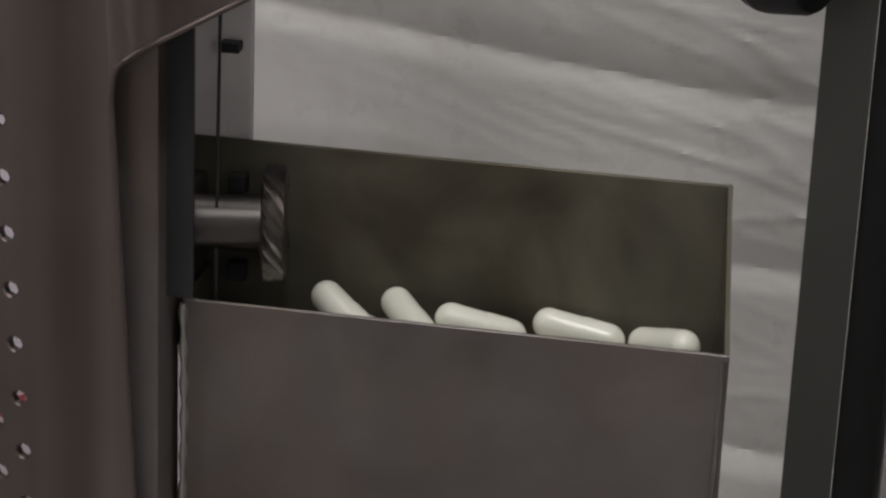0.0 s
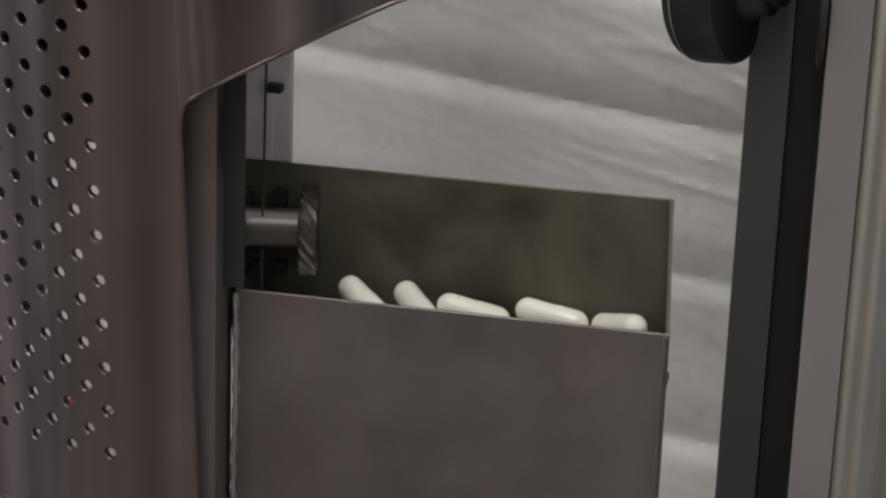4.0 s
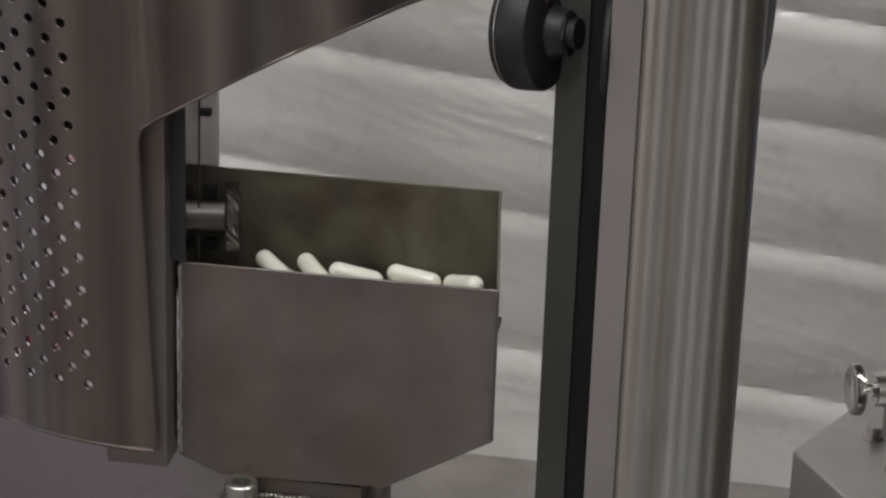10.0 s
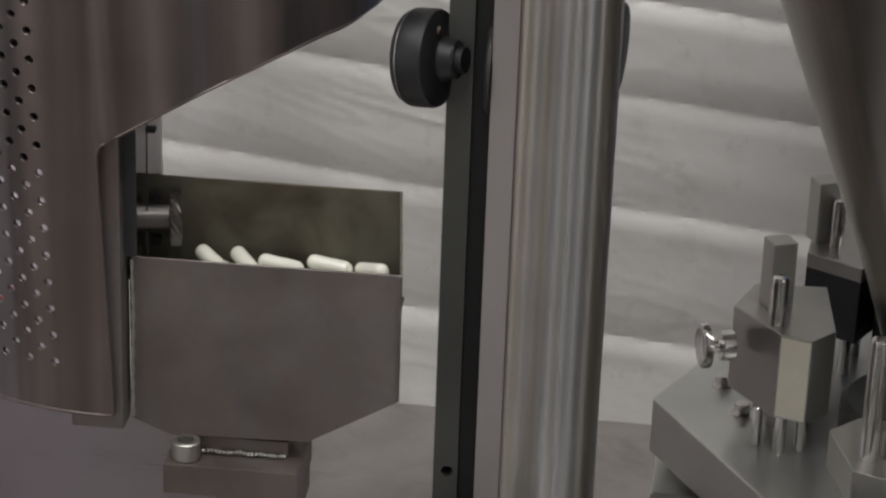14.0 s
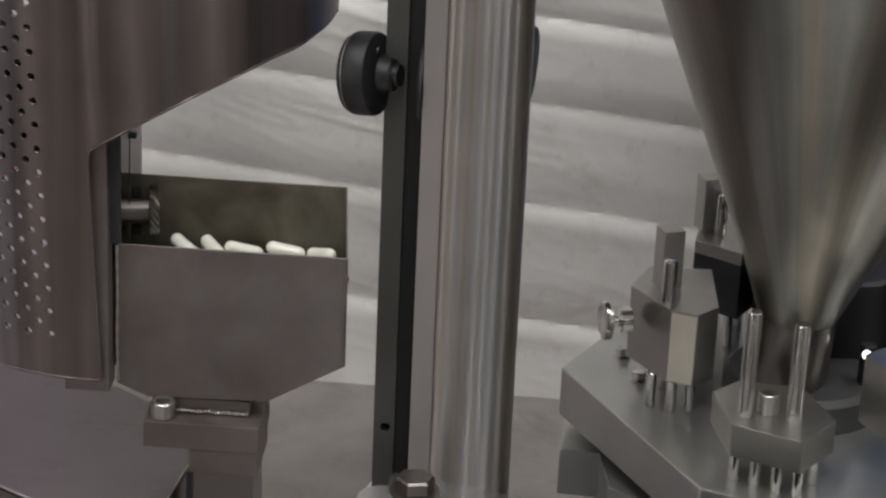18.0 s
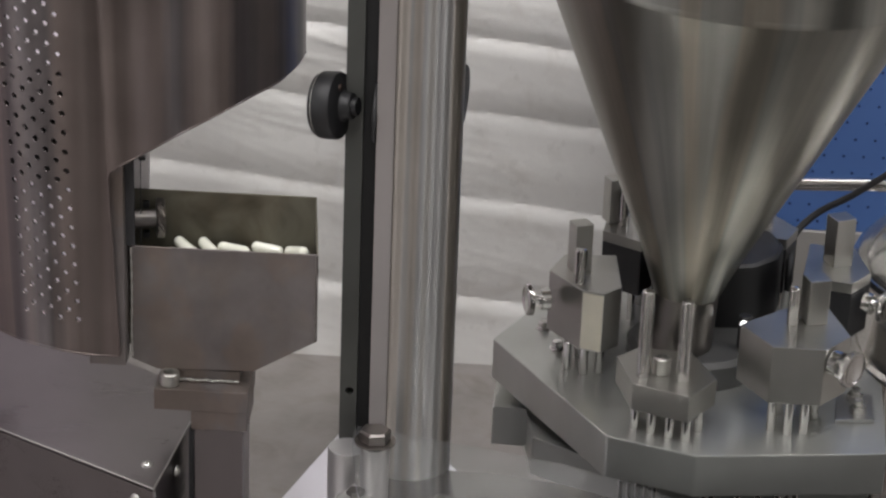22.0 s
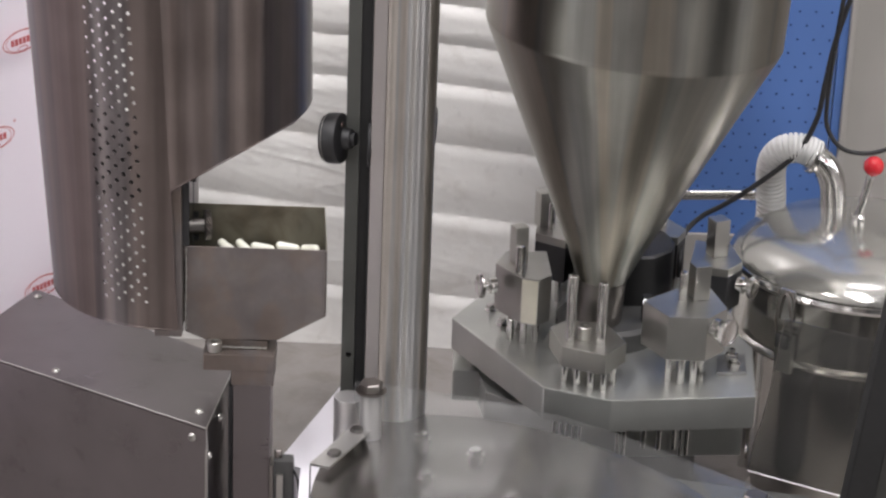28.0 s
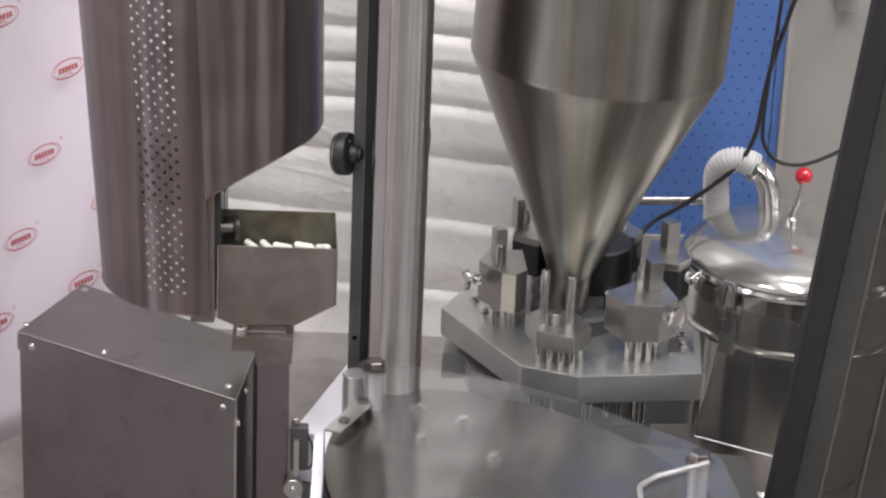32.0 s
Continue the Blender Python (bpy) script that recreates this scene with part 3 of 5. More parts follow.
def perforated():
    bm = bmesh.new()
    cols, pitch, hole = 7, 0.0139, 0.00185
    rows = 36
    for c in range(cols):
        am = PERF0 + PSTEP * (c + 0.5)
        for r in range(rows):
            zm = 0.3580 + pitch * (r + 0.5 * (c % 2))
            w, h = PSTEP / 2, pitch / 2
            ring = [(-w, -h), (0, -h), (w, -h), (w, 0), (w, h), (0, h), (-w, h), (-w, 0)]
            outv = [bm.verts.new(on_drum(am + u, zm + v)) for u, v in ring]
            t8 = [radians(-135 + 45 * k) for k in range(8)]
            lip = [bm.verts.new(on_drum(am + (hole + 0.0004) / R * math.cos(t), zm + (hole + 0.0004) * math.sin(t))) for t in t8]
            inv = [bm.verts.new(on_drum(am + hole / R * math.cos(t), zm + hole * math.sin(t), R - 0.0004)) for t in t8]
            dip = [bm.verts.new(on_drum(am + hole / R * math.cos(t), zm + hole * math.sin(t), R - 0.0022)) for t in t8]
            for k in range(8):
                n = (k + 1) % 8
                bm.faces.new((outv[k], outv[n], lip[n], lip[k]))
                bm.faces.new((lip[k], lip[n], inv[n], inv[k]))
                bm.faces.new((inv[k], inv[n], dip[n], dip[k]))
        low = [bm.verts.new(on_drum(am + u, v)) for v in (ZLOW, 0.3580 - pitch / 2) for u in (-PSTEP / 2, 0, PSTEP / 2)]
        bm.faces.new((low[0], low[1], low[4], low[3]))
        bm.faces.new((low[1], low[2], low[5], low[4]))
        z0 = 0.3580 - pitch / 2 if c % 2 else 0.3580 + pitch * (rows - 0.5)
        plate = [bm.verts.new(on_drum(am + u, z0 + v)) for v in (0, pitch / 2) for u in (-PSTEP / 2, 0, PSTEP / 2)]
        bm.faces.new((plate[0], plate[1], plate[4], plate[3]))
        bm.faces.new((plate[1], plate[2], plate[5], plate[4]))
    bmesh.ops.remove_doubles(bm, verts=bm.verts, dist=0.00003)
    return bm


def guard_drum():
    ob = thing("feeder_guard_drum", "large brushed stainless steel guard drum with a perforated panel", "machine guard")
    pz0, pz1 = 0.3580 - 0.00695, 0.3580 - 0.00695 + 0.0139 * 36
    part("guard_sheet", sheet(radians(-118), PERF0, ZLOW, ZTOP, 50), STEEL_DRUM, ob)
    thicken(part("guard_sheet", sheet(PERF0, PERF1, pz1 + 0.00695, ZTOP, 14, 6), STEEL_DRUM, ob), 0.0015)
    part("guard_sheet", sheet(PERF1, EDGE, ZLOW, ZTOP, 10, 40), STEEL_DRUM, ob)
    part("guard_sheet", sheet(EDGE, radians(150), cut_height, ZTOP, 80), STEEL_DRUM, ob)
    p = part("perforated_panel", perforated(), STEEL_DRUM, ob, "panel with staggered round holes")
    hem = [on_drum(EDGE, ZLOW + 0.001), on_drum(EDGE, 0.40), on_drum(EDGE, 0.455), on_drum(EDGE, 0.464), on_drum(radians(3.4), 0.4705), on_drum(radians(5), 0.474)]
    hem += [on_drum(radians(d), z) for d, z in CUT[2:9]]
    part("rolled_hem", tube(hem, 0.0008, 8, 8), STEEL_DRUM, ob, "bright rolled edge of the guard sheet")
    # dark sheet added inside the drum so the middle holes look dark
    hole_sheet = bmesh.new()
    cols = [[hole_sheet.verts.new(on_drum(radians(-66 + 4 * i), z, 0.104)) for z in (0.448, 0.48, 0.51, 0.535)] for i in range(17)]
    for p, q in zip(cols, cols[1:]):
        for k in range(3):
            hole_sheet.faces.new((p[k], q[k], q[k + 1], p[k + 1]))
    thicken(part("hole_darkener", hole_sheet, DARK_BAR, ob, "dark sheet added inside to make some holes look dark"), 0.002)
    base = [on_drum(radians(-118 + 120 * k / 40), ZLOW) for k in range(41)]
    part("rolled_hem", tube(base, 0.0009, 8, 2), STEEL_DRUM, ob)
    return ob


guard_drum()

# ---- chute, its mount and the capsules ----
W0, W1, ZC = 0.0, 0.130, 0.41
CHUTE_BACK = 0.0225


def chute_panel(y0, y1, top, left=W0):
    bm = bmesh.new()
    right = W1 if left == W0 else W1 - 0.0035
    out = [(left, top), (right, top), (right, 0.344), (0.086, 0.3185), (0.018, 0.3168), (left, 0.3242)]
    a = [bm.verts.new((x, y0, z)) for x, z in out]
    b = [bm.verts.new((x, y1, z)) for x, z in out]
    n = len(out)
    fs = [bm.faces.new(a), bm.faces.new(b[::-1])]
    for i in range(n):
        fs.append(bm.faces.new((a[i], b[i], b[(i + 1) % n], a[(i + 1) % n])))
    bmesh.ops.bevel(bm, geom=list({e for f in fs for e in f.edges}), offset=0.0003, segments=1, affect="EDGES")
    return bm


def slab(profile, x0, x1):
    """A plate across x from a (y, z) outline."""
    bm = bmesh.new()
    a = [bm.verts.new((x0, y, z)) for y, z in profile]
    b = [bm.verts.new((x1, y, z)) for y, z in profile]
    n = len(profile)
    bm.faces.new(a), bm.faces.new(b[::-1])
    for i in range(n):
        bm.faces.new((a[i], b[i], b[(i + 1) % n], a[(i + 1) % n]))
    return bm


def knurled(r, length, rows=7, teeth=34):
    """A disc whose rim carries a diamond knurl; axis along z from 0."""
    bm = bmesh.new()
    prof = [(r * 0.80, 0), (r * 0.95, 0.0004)]
    rings = [[bm.verts.new((q * math.cos(2 * math.pi * k / (2 * teeth)), q * math.sin(2 * math.pi * k / (2 * teeth)), h)) for k in range(2 * teeth)] for q, h in prof]
    for j in range(rows + 1):
        h = 0.0007 + (length - 0.0014) * j / rows
        ring = []
        for k in range(2 * teeth):
            q = r * (1.0 if (k + j) % 2 else 0.90)
            ring.append(bm.verts.new((q * math.cos(2 * math.pi * k / (2 * teeth)), q * math.sin(2 * math.pi * k / (2 * teeth)), h)))
        rings.append(ring)
    for q, h in ((r * 0.95, length - 0.0004), (r * 0.82, length), (r * 0.74, length - 0.0006)):
        rings.append([bm.verts.new((q * math.cos(2 * math.pi * k / (2 * teeth)), q * math.sin(2 * math.pi * k / (2 * teeth)), h)) for k in range(2 * teeth)])
    n = 2 * teeth
    for a, b in zip(rings, rings[1:]):
        for k in range(n):
            bm.faces.new((a[k], a[(k + 1) % n], b[(k + 1) % n], b[k]))
    bm.faces.new(rings[0][::-1])
    bm.faces.new(rings[-1])
    bmesh.ops.triangulate(bm, faces=bm.faces)
    return bm


def moved(bm, m):
    bmesh.ops.transform(bm, matrix=m, verts=bm.verts)
    return bm


def capsule_chute():
    ob = thing("capsule_chute", "worn grey stainless steel chute box that catches white capsules", "chute")
    part("front_panel", chute_panel(0, 0.0012, ZC), STEEL_CHUTE, ob, "scuffed dull steel front panel")
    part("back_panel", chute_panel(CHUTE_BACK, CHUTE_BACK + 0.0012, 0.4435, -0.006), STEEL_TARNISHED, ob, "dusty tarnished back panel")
    y0, y1 = 0.0013, CHUTE_BACK - 0.0001
    side = slab([(y0, 0.345), (y0, ZC), (y1, 0.4432), (y1, 0.345)], W1 - 0.0012, W1 - 0.0001)
    for v in side.verts:
        v.co.x -= 0.0035 * (v.co.y - y0) / (y1 - y0)
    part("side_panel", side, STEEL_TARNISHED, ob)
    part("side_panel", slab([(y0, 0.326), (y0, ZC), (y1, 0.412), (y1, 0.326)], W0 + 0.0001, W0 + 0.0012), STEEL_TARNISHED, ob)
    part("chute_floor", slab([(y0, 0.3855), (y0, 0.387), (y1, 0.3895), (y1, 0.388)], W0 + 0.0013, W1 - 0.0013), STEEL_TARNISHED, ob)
    part("weld_bead", tube([(0.0004, -0.0002, 0.326), (0.0002, -0.0004, 0.35), (0.0006, -0.0002, 0.38), (0.0003, -0.0003, 0.409)], lambda u: 0.0009 + 0.0003 * math.sin(60 * u), 8, 14), STEEL_BLOCK, ob, "rough bright weld along the edge")
    part("folded_edge", tube([(0.1288, -0.0001, 0.3455), (0.1286, -0.0003, 0.37), (0.1287, -0.0002, 0.39), (0.1288, -0.0002, 0.4085)], 0.0007, 8, 8), STEEL_WORN, ob, "bright worn folded edge")
    part("stem", moved(lathe([(0.0066, 0), (0.0066, 0.0165)], None, 32), aim((0.0004, 0.0090, 0.4265), (1, 0.2, 0))), BOLT_DARK, ob)
    part("knurled_screw", moved(knurled(0.0140, 0.0060, 3, 18), aim((0.0163, 0.0122, 0.4265), (1, 0.2, 0))), STEEL_WORN, ob, "knurled steel thumb screw")
    return ob


capsule_chute()

ob = thing("chute_mount", "narrow upright steel mounting plate between drum and chute", "bracket")
part("side_plate", box(-0.0280, -0.0022, -0.0118, 0.006, 0.3235, 0.4820, 0.0015), STEEL_CHUTE, ob)
part("lug", box(-0.0060, -0.0002, 0.0062, 0.0240, 0.395, 0.4350, 0.0008), STEEL_DRUM, ob)
part("seal_strip", box(-0.0030, 0.0042, -0.0055, -0.0042, 0.4125, 0.4790, 0.0003), RUBBER, ob, "black seal strip")
part("guide_rod", tube([(0.0064, 0.0062, 0.396), (0.0066, 0.0062, 0.43), (0.0068, 0.0064, 0.46), (0.0070, 0.0068, 0.486)], 0.00042, 8, 4), RUBBER, ob, "thin black wire")
part("guide_strip", box(0.0035, 0.0098, 0.0245, 0.028, 0.38, 0.496, 0.0004), GUIDE_GREY, ob)
part("guide_strip", box(-0.0055, 0.0045, 0.0239, 0.0244, 0.38, 0.490, 0.0002), GUIDE_GREY, ob)
for z in (0.4085, 0.4310):
    part("clip", box(0.0060, 0.0105, 0.0178, 0.0222, z, z + 0.0048, 0.0008), RUBBER, ob, "dark grimy clip")
part("clip", box(0.0032, 0.0080, 0.0195, 0.0238, 0.4655, 0.4680, 0.0005), BLACK_PLASTIC, ob)


def capsule_mesh():
    ob = thing("capsule", "glossy white two-piece gelatin capsule", "capsule", "capsules in the chute")
    r, n = 0.0039, 7
    body = [(r * math.cos(math.pi / 2 * k / n), -0.0074 - r * math.sin(math.pi / 2 * k / n)) for k in range(n, -1, -1)]
    body[0] = (0.0001, body[0][1])
    part("body", lathe(body + [(r, 0.0012)], None, 20), CAPSULE, ob)
    rc = r + 0.00018
    cap = [(rc * math.cos(math.pi / 2 * k / n), 0.0072 + rc * math.sin(math.pi / 2 * k / n)) for k in range(n + 1)]
    cap[-1] = (0.0001, cap[-1][1])
    part("cap", lathe([(rc - 0.0001, 0.0004), (rc, 0.0006)] + cap, None, 20), CAPSULE, ob)
    return ob


def capsules():
    rnd = random.Random(11)
    first = capsule_mesh()
    made = []

    def clash(c, d):
        for c2, d2 in made:
            for s in (-0.0073, 0, 0.0073):
                for q in (-0.0073, 0, 0.0073):
                    if ((c + s * d) - (c2 + q * d2)).length < 0.0070:
                        return True
        return False

    def floor_at(y):
        return 0.387 + (y - 0.0013) / 0.0211 * 0.0025

    layers = [(0.0040, 0.2, 1600), (0.0100, 0.6, 1500), (0.0160, 0.9, 190), (0.0205, 1.0, 30)]
    for up, tilt, tries in layers:
        for _ in range(tries):
            a = rnd.uniform(-1, 1) * (0.55 if up < 0.006 else 1.0)
            pitch = rnd.uniform(-tilt, tilt) * 0.4
            d = Vector((math.cos(a) * math.cos(pitch), math.sin(a) * math.cos(pitch), math.sin(pitch)))
            x = rnd.uniform(0.012, 0.118)
            if up > 0.006:
                x = max(0.036, rnd.gauss(0.064, 0.026 if up < 0.014 else 0.020))
            y = rnd.uniform(0.0055, 0.0185)
            ends = [(x + s * 0.0076 * d.x, y + s * 0.0076 * d.y) for s in (-1, 1)]
            if any(not (0.0060 < ex < 0.1230) or not (0.0054 < ey < 0.0184) for ex, ey in ends):
                continue
            c = Vector((x, y, floor_at(y) + up + abs(pitch) * 0.006))
            if not clash(c, d):
                made.append((c, d))
    for k, (c, d) in enumerate(made):
        m = aim(c, d)
        if k == 0:
            first.matrix_world = m
        else:
            copy_thing(first, m)


capsules()


def socket_screw(name, m, r, h, label="steel socket-head cap screw", parent=None, group=""):
    """A cap screw: knurled head with a hexagon socket, standing along z of m."""
    prof = [(r - 0.0004, 0), (r, 0.0004), (r, h - 0.0006), (r - 0.0006, h), (r * 0.58, h), (r * 0.55, h - 0.0015), (r * 0.5, h * 0.45), (0.0002, h * 0.42)]
    bm = moved(lathe(prof, None, 28), m)
    if parent is not None:
        return part(name, bm, STEEL_BLOCK, parent)
    return tagged(part(name, bm, STEEL_PIN), label, "screw", group)


def pan_screw(parent, m, r=0.0042):
    bm = lathe([(r, 0), (r, 0.0006), (r * 0.9, 0.0015), (r * 0.62, 0.0024), (r * 0.42, 0.0026), (r * 0.36, 0.0012), (0.0002, 0.001)], None, 20)
    return part("screw", moved(bm, m), STEEL_BLOCK, parent, "pan-head socket screw")


def hex_bolt(parent, m, r=0.0075, h=0.006, washer=0.0, metal=None):
    bm = lathe([(r * 0.92, 0), (r, 0.0006), (r, h - 0.0012), (r * 0.88, h), (0.0002, h)], pose(0, 0, washer, 0, 0, 12), 6)
    if washer:
        add_lathe(bm, [(r * 1.3, 0), (r * 1.3, washer)], None, 24)
    return part("bolt", moved(bm, m), metal or STEEL_PIN, parent, "hexagon-head steel bolt")


def chute_stand():
    ob = thing("chute_stand", "grey metal bracket on a square post under the chute", "stand")
    part("top_plate", box(0.0172, 0.0834, -0.014, 0.033, 0.292, 0.3080, 0.0008), STEEL_CHUTE, ob, "worn steel clamp plate")
    part("clamp_block", box(0.0432, 0.0826, -0.013, 0.032, 0.277, 0.2918, 0.0008), STEEL_CHUTE, ob)
    part("weld_bead", tube([(0.030 + 0.0045 * k, -0.0004 - 0.0006 * math.sin(k * 2.3), 0.3098 + 0.0005 * math.sin(k * 3.1)) for k in range(11)], lambda u: 0.0010 + 0.0003 * math.sin(140 * u) + 0.0002 * math.sin(53 * u), 8, 14), STEEL_BLOCK, ob, "rough weld bead")
    part("neck", box(0.030, 0.076, 0.002, 0.030, 0.3082, 0.3164, 0.0004), STEEL_CHUTE, ob)
    part("post", box(0.0445, 0.0800, -0.010, 0.030, 0.0, 0.2768, 0.0015), STEEL_BOX, ob)
    # solid black strip stands in for the shade of the narrow gap
    part("gap_strip", box(0.0405, 0.0442, -0.006, 0.028, 0.05, 0.272, 0.0003), RUBBER, ob, "black strip for the dark gap beside the post")
    socket_screw("cap_screw", Matrix.Translation((0.0272, -0.0055, 0.3082)), 0.0070, 0.0095, parent=ob)
    return ob


chute_stand()


def toggle_latch():
    ob = thing("toggle_latch", "steel toggle latch with a dark clasp and wire loop", "latch")
    part("clasp", box(0.0838, 0.1030, -0.012, 0.004, 0.150, 0.2030, 0.003), DARK_BAR, ob, "dark moulded clasp")
    part("lever", box(0.0872, 0.0935, -0.0165, -0.0122, 0.146, 0.1900, 0.0012), STEEL_BLOCK, ob)
    part("pivot", moved(lathe(rod(0.0112, 0.010), None, 28), aim((0.0870, -0.008, 0.1300), (0, -1, 0))), STEEL_BLOCK, ob, "round steel pivot")
    part("pin", moved(lathe(rod(0.0038, 0.004), None, 18), aim((0.0870, -0.0182, 0.1300), (0, -1, 0))), STEEL_PIN, ob)
    part("nub", lathe(rod(0.0038, 0.009), Matrix.Translation((0.0880, -0.004, 0.2031)), 18), STEEL_WORN, ob)
    part("wire_loop", tube([(0.1032, -0.010, 0.192), (0.1068, -0.011, 0.184), (0.1082, -0.011, 0.172), (0.1078, -0.011, 0.160), (0.1034, -0.010, 0.152)], 0.0013, 10, 8), RUBBER, ob, "black wire loop")
    part("foot", box(0.0965, 0.1075, -0.012, 0.004, 0.110, 0.1310, 0.001), DARK_BAR, ob)
    part("back_plate", box(0.0803, 0.0837, -0.012, 0.006, 0.108, 0.198, 0.0008), STEEL_WORN, ob)
    return ob


toggle_latch().location.y = -0.008


def drive_box():
    ob = thing("drive_box", "grey stainless steel sheet box fixed with pan-head screws", "machine housing")
    q = [(0.0225, -0.0724), (-0.2345, 0.0888), (-0.178, 0.232), (0.0395, 0.075)]
    c = (sum(x for x, _ in q) / 4, sum(y for _, y in q) / 4)
    inner = [(x + (c[0] - x) * 0.012, y + (c[1] - y) * 0.012) for x, y in q]
    part("body", prism(inner, 0, 0.2585, 0.0008), STEEL_BOX, ob)
    part("lid", prism(q, 0.2588, 0.2612, 0.0011), STEEL_BOX, ob, "flat sheet lid with folded edge")
    front = [(q[0][0], q[0][1]), (q[1][0], q[1][1])]
    d = Vector((front[1][0] - front[0][0], front[1][1] - front[0][1], 0)).normalized()
    n = Vector((d.y, -d.x, 0))
    n = n if n.y < 0 else -n
    bm = bmesh.new()
    a, b = Vector((*front[0], 0)), Vector((*front[1], 0))
    pts = [a + n * 0.0006, b + n * 0.0006, b - n * 0.0003, a - n * 0.0003]
    add_prism(bm, [(p.x, p.y) for p in pts], 0.239, 0.2586, 0.0002)
    part("folded_edge", bm, STEEL_BOX, ob)
    # brighter steel tubes paint the light caught along the box edges
    for k in (1, 3):
        part("edge_highlight", tube([(q[0][0], q[0][1], 0.2606), (q[k][0], q[k][1], 0.2606)], 0.0008, 8, 2), STEEL_BLOCK, ob, "brighter steel along the lid edge as a highlight")
    part("edge_highlight", tube([(q[0][0], q[0][1] + 0.0012, 0.0), (q[0][0], q[0][1] + 0.0012, 0.2585)], 0.0011, 8, 2), STEEL_BLOCK, ob, "brighter steel along the upright edge as a highlight")
    for x, y in ((-0.173, 0.212), (-0.2266, 0.1071), (-0.130, 0.038), (0.013, -0.040)):
        pan_screw(ob, Matrix.Translation((x, y, 0.2612)))
    for f, z in ((0.052, 0.2475), (0.06, 0.10), (0.93, 0.2475)):
        p = a + (b - a) * f + n * 0.0006
        pan_screw(ob, aim((p.x, p.y, z), n))
    e = Vector((q[3][0] - q[0][0], q[3][1] - q[0][1], 0))
    en = Vector((e.y, -e.x, 0)).normalized()
    for f, z in ((0.07, 0.228), (0.40, 0.2435)):
        p = Vector((*q[0], 0)) + e * f + en * 0.0002
        pan_screw(ob, aim((p.x, p.y, z), en))
    return ob


drive_box()


# ---- column, bar and clamping knobs ----
ob = thing("steel_column", "tall round polished steel column with reflections painted as vertical streaks", "column")
part("shaft", lathe([(0.0292, 0.19), (0.0297, 0.1905), (0.0297, 1.7)], Matrix.Translation((0.1956, 0.035, 0)), 96), STEEL_COLUMN, ob)
part("guide_strip", box(0.1672, 0.1792, 0.0095, 0.0260, 0.1905, 1.7, 0.0006), STRIP_GREY, ob, "flat pale satin strip along the column")
part("clamp_ring", moved(lathe([(0.0002, 0), (0.0190, 0), (0.0205, 0.0008), (0.0205, 0.0026), (0.0002, 0.003)], None, 40), aim((0.1640, 0.0270, 0.5060), (1, 0, 0))), RUBBER, ob, "black clamping ring edge")


def scale_bar():
    ob = thing("scale_bar", "dark grey flat steel bar with a drilled hole beside the column", "bar")
    x0, x1, y0, y1, hz, hr = 0.1435, 0.1558, 0.0450, 0.0590, 0.2850, 0.0030
    bm = bmesh.new()
    hx = 0.1504
    n = 16
    out = []
    for k in range(n):
        t = 2 * math.pi * k / n
        u, v = math.cos(t), math.sin(t)
        s = 1 / max(abs(u), abs(v))
        out.append((u * s, v * s))
    front = []
    for y in (y0, y1):
        sq = [bm.verts.new((hx + (u * (hx - x0) if u < 0 else u * (x1 - hx)), y, hz + v * 0.012)) for u, v in out]
        ci = [bm.verts.new((hx + hr * math.cos(2 * math.pi * k / n), y, hz + hr * math.sin(2 * math.pi * k / n))) for k in range(n)]
        for k in range(n):
            bm.faces.new((sq[k], sq[(k + 1) % n], ci[(k + 1) % n], ci[k]))
        front.append((sq, ci))
    for k in range(n):
        bm.faces.new((front[0][1][k], front[0][1][(k + 1) % n], front[1][1][(k + 1) % n], front[1][1][k]))
        bm.faces.new((front[0][0][k], front[0][0][(k + 1) % n], front[1][0][(k + 1) % n], front[1][0][k]))
    part("bar_section", bm, BAR_GREY, ob, "drilled length of the bar", False)
    # black disc added in the through hole for its shade
    part("hole_dark", moved(lathe([(0.0029, 0), (0.0029, 0.003)], None, 16), aim((hx, y1 - 0.004, hz), (0, 1, 0))), RUBBER, ob, "black disc that makes the drilled hole look dark")
    part("bar_section", box(x0, x1, y0, y1, 0.19, hz - 0.012, 0), BAR_GREY, ob, "", False)
    part("bar_section", box(x0, x1, y0, y1, hz + 0.012, 1.7, 0), BAR_GREY, ob, "", False)
    part("rack_strip", box(x1 + 0.0002, x1 + 0.0135, y0 + 0.002, y1, 0.19, 1.7, 0.0004), POST_DARK, ob, "darker recessed strip along the bar")
    return ob


scale_bar()


